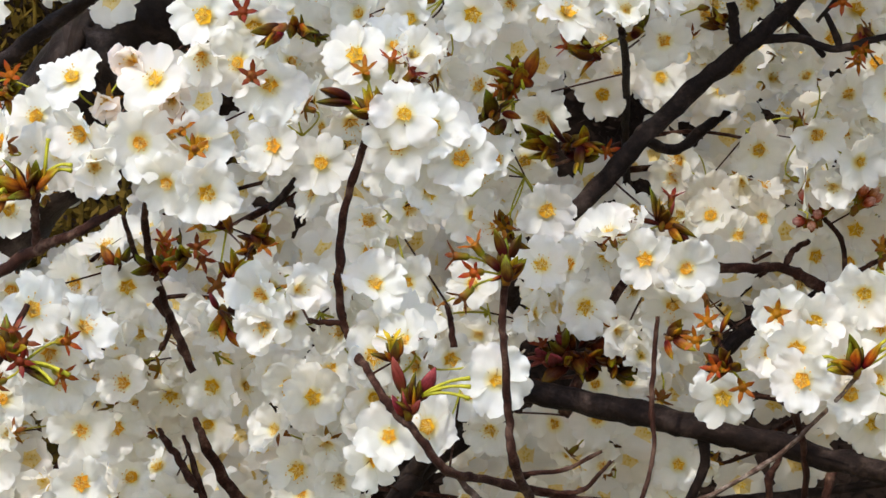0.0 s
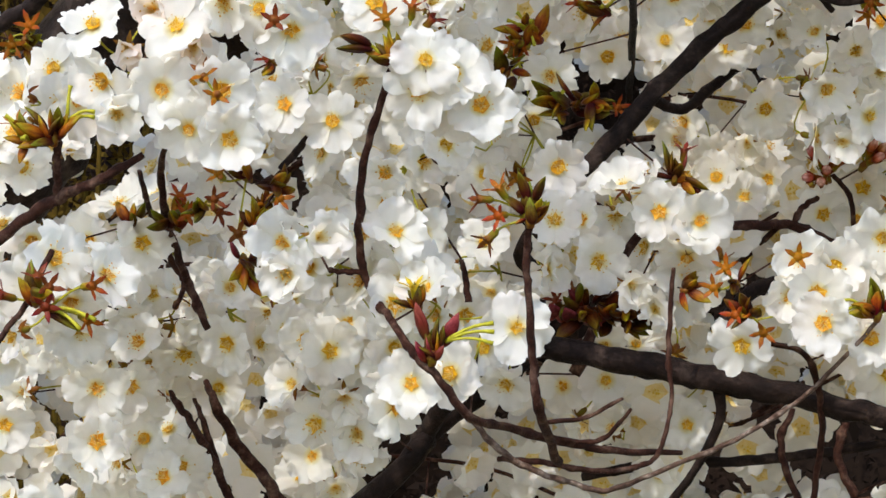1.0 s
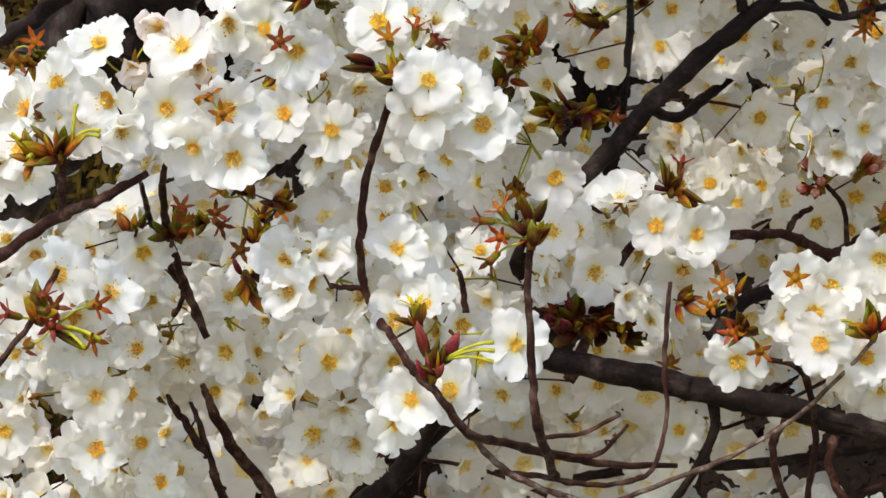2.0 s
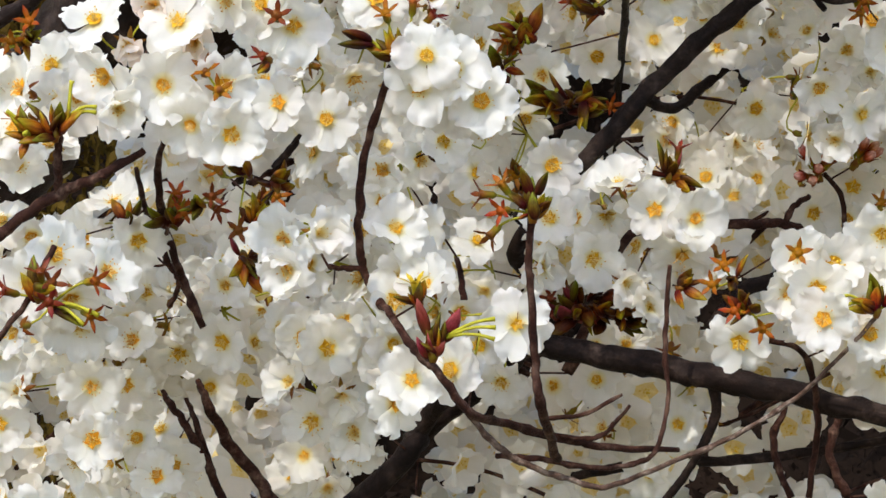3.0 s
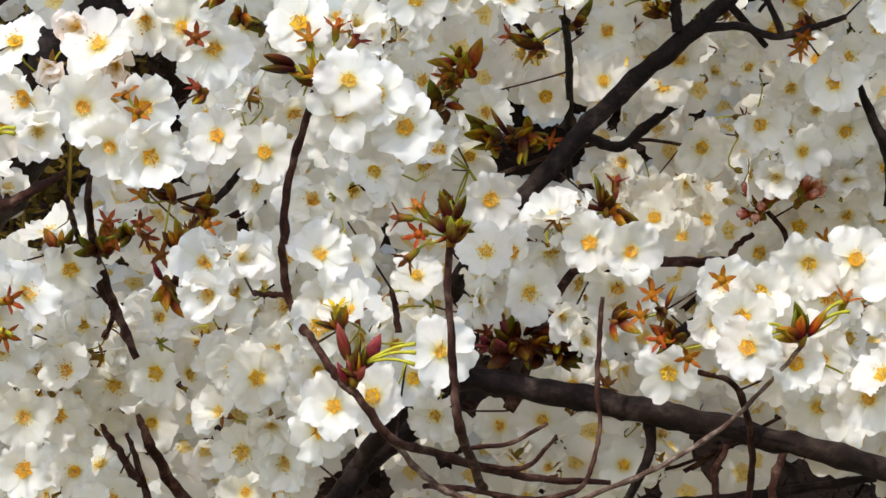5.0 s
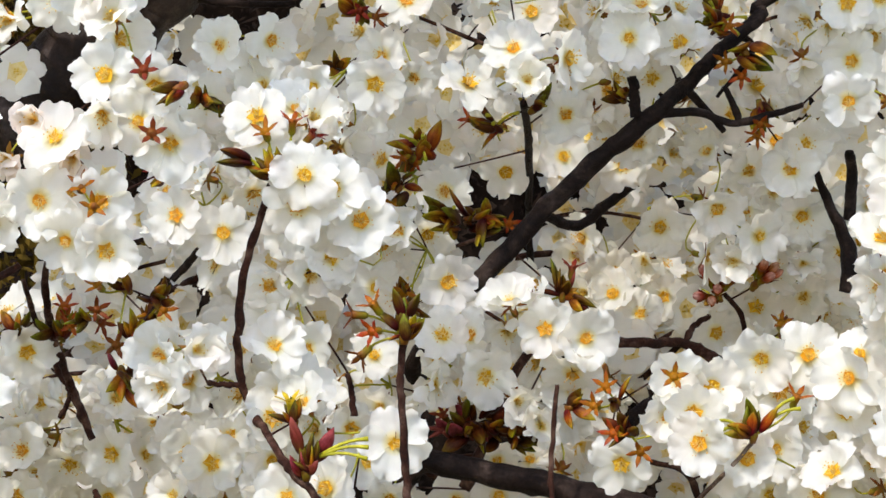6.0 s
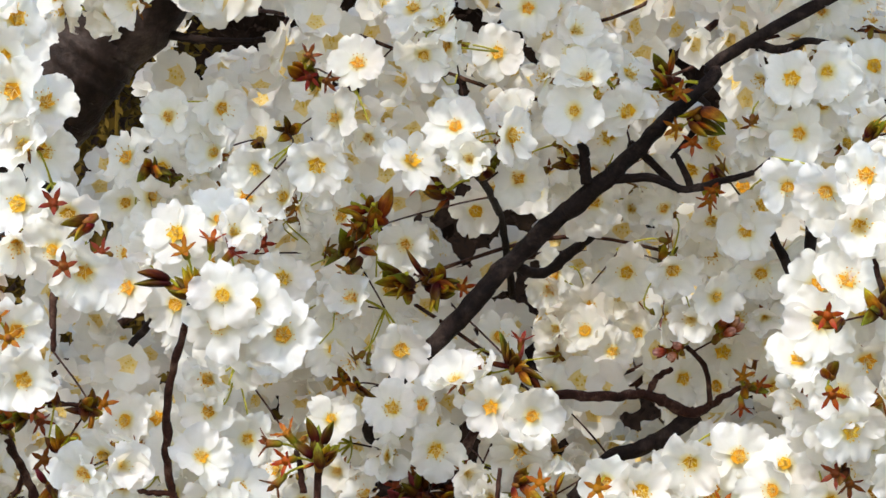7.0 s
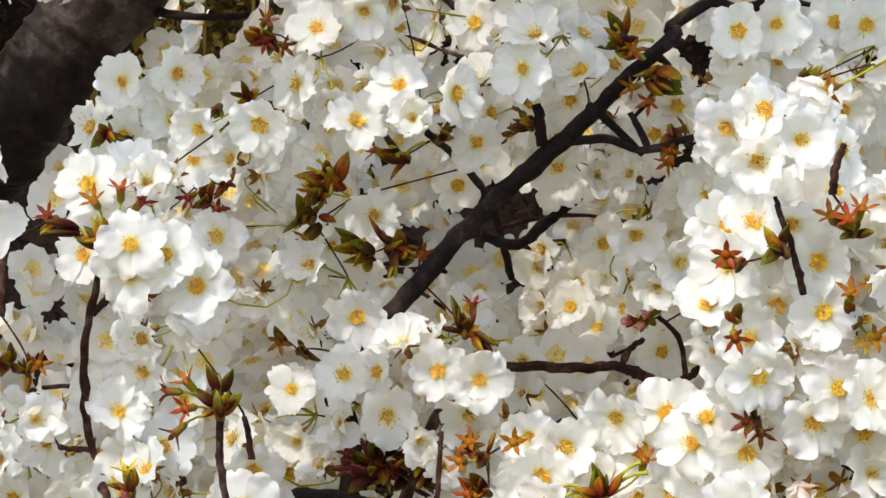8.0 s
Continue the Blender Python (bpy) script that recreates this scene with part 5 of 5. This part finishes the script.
def build_shoot(p, leaves=4, stars=0, buds=0, stalks=0, tone="green", star="orange", aim=(0, -0.4, 0.5), loose=0.55, reach=0.016, label="", leaf_list=(), star_list=(), stalk_list=(), size=1.0):
    ob = new("leafy_shoot" if leaves or leaf_list else ("bud_cluster" if buds else "bare_calyx_spray"))
    ob.location = p
    if not label:
        label = {"leafy_shoot": "young %s leaves unfolding on a cherry twig" % ("yellow-green" if tone == "green" else {"red": "wine-red", "amber": "orange-green"}.get(tone, "bronze-brown")), "bud_cluster": "closed pink flower buds on a reddish spur", "bare_calyx_spray": "%s star-shaped calyxes that remain after petals fell" % ("dark red" if star == "red" else "orange-red")}[ob.name.split(".")[0]]
    tagged(ob, label, "leafy shoot" if leaves or leaf_list else ("buds" if buds else "calyxes"))
    aim = Vector(aim)

    def way():
        return (aim.normalized() + Vector((rnd.gauss(0, loose), rnd.gauss(0, loose * 0.6), rnd.gauss(0, loose)))).normalized()

    for _ in range(round(leaves * 1.5)):
        hang("leaf", LEAVES[tone if rnd.random() < 0.7 else {"green": "amber", "amber": "green", "bronze": "amber", "red": "green"}[tone]][rnd.randrange(4)], ob, facing_matrix(Vector((rnd.uniform(-1, 1), rnd.uniform(-1, 1), rnd.uniform(-1, 1))) * (0.0022 + 0.011 * (size - 1)), way(), rnd.uniform(0, 6.28)) @ Matrix.Scale(size * rnd.uniform(0.8, 1.2), 4))
    for way_, size_, tone_, from_ in leaf_list:
        hang("leaf", LEAVES[tone_][rnd.randrange(4)], ob, facing_matrix(Vector(from_), way_, rnd.uniform(0, 6.28)) @ Matrix.Scale(size_, 4))
    for kind, count in (("star", stars + len(star_list)), ("bud", buds)):
        for k in range(count):
            d = way()
            at = d * reach * rnd.uniform(0.7, 1.15)
            face = (d + Vector((rnd.gauss(0, 0.3), -0.45, rnd.gauss(0, 0.3)))).normalized() if kind == "star" else (d + Vector((0, -0.3, 0))).normalized()
            tint_ = star
            if kind == "star" and k < len(star_list):
                at, face, tint_ = Vector(star_list[k][0]), Vector(star_list[k][1]).normalized(), star_list[k][2]
            m = facing_matrix(at, face, rnd.uniform(0, 6.28))
            line = stalk(m, (0, 0, 0))
            tv, tf = tube(line, [0.0007, 0.0006, 0.0006, 0.0006, 0.0007, 0.0009], 5)
            cv, cf = (STAR_V, STAR_F) if kind == "star" else (BUD_CALYX_V, BUD_CALYX_F)
            n0 = len(cv)
            mat = {"red": STAR_RED, "orange": STAR_ORANGE, "yellow": STAR_YELLOW}[tint_]
            me = mesh_of("calyx", list(cv) + list(tv), list(cf) + [tuple(n0 + q for q in g) for g in tf], [mat, PEDICEL], [0] * len(cf) + [1] * len(tf))
            part_ = hang("calyx", me, ob, m)
            if kind == "bud":
                hang("bud", mesh_of("bud", BUD_V, BUD_F, [BUD]), part_)
    ends = [((0, 0, 0), np.array(way()) * reach * rnd.uniform(0.7, 1.1)) for _ in range(stalks)] + list(stalk_list)
    for from_, to_ in ends:
        d = np.array(to_) - np.array(from_)
        bow = np.array((0, 0, 0.002))
        ts = np.linspace(0, 1, 6)[:, None]
        sv_, sf_ = tube(np.array(from_) + ts * d + bow * np.sin(math.pi * ts), [0.0011, 0.0009, 0.0008, 0.0008, 0.0009, 0.0013], 6)
        hang("stalk", mesh_of("stalk", sv_, sf_, [PEDICEL]), ob)
    scales = tube([(0, 0, -0.004), (0, 0, 0), (0, 0, 0.004)], [0.0016, 0.0027, 0.0012], 7, rough=0.3, seed=p[0] * 90)
    hang("bud_scale", mesh_of("bud_scale", scales[0], scales[1], [CALYX]), ob, facing_matrix((0, 0, 0), aim, 0))
    NODES.append((np.array(p, float), ob))


for s_at, s_more in SHOOTS:
    build_shoot(s_at, **s_more)

AMONG = np.vstack([WOODS, [(*n_, 0.0009, -1.0) for n_, _ in NODES]])
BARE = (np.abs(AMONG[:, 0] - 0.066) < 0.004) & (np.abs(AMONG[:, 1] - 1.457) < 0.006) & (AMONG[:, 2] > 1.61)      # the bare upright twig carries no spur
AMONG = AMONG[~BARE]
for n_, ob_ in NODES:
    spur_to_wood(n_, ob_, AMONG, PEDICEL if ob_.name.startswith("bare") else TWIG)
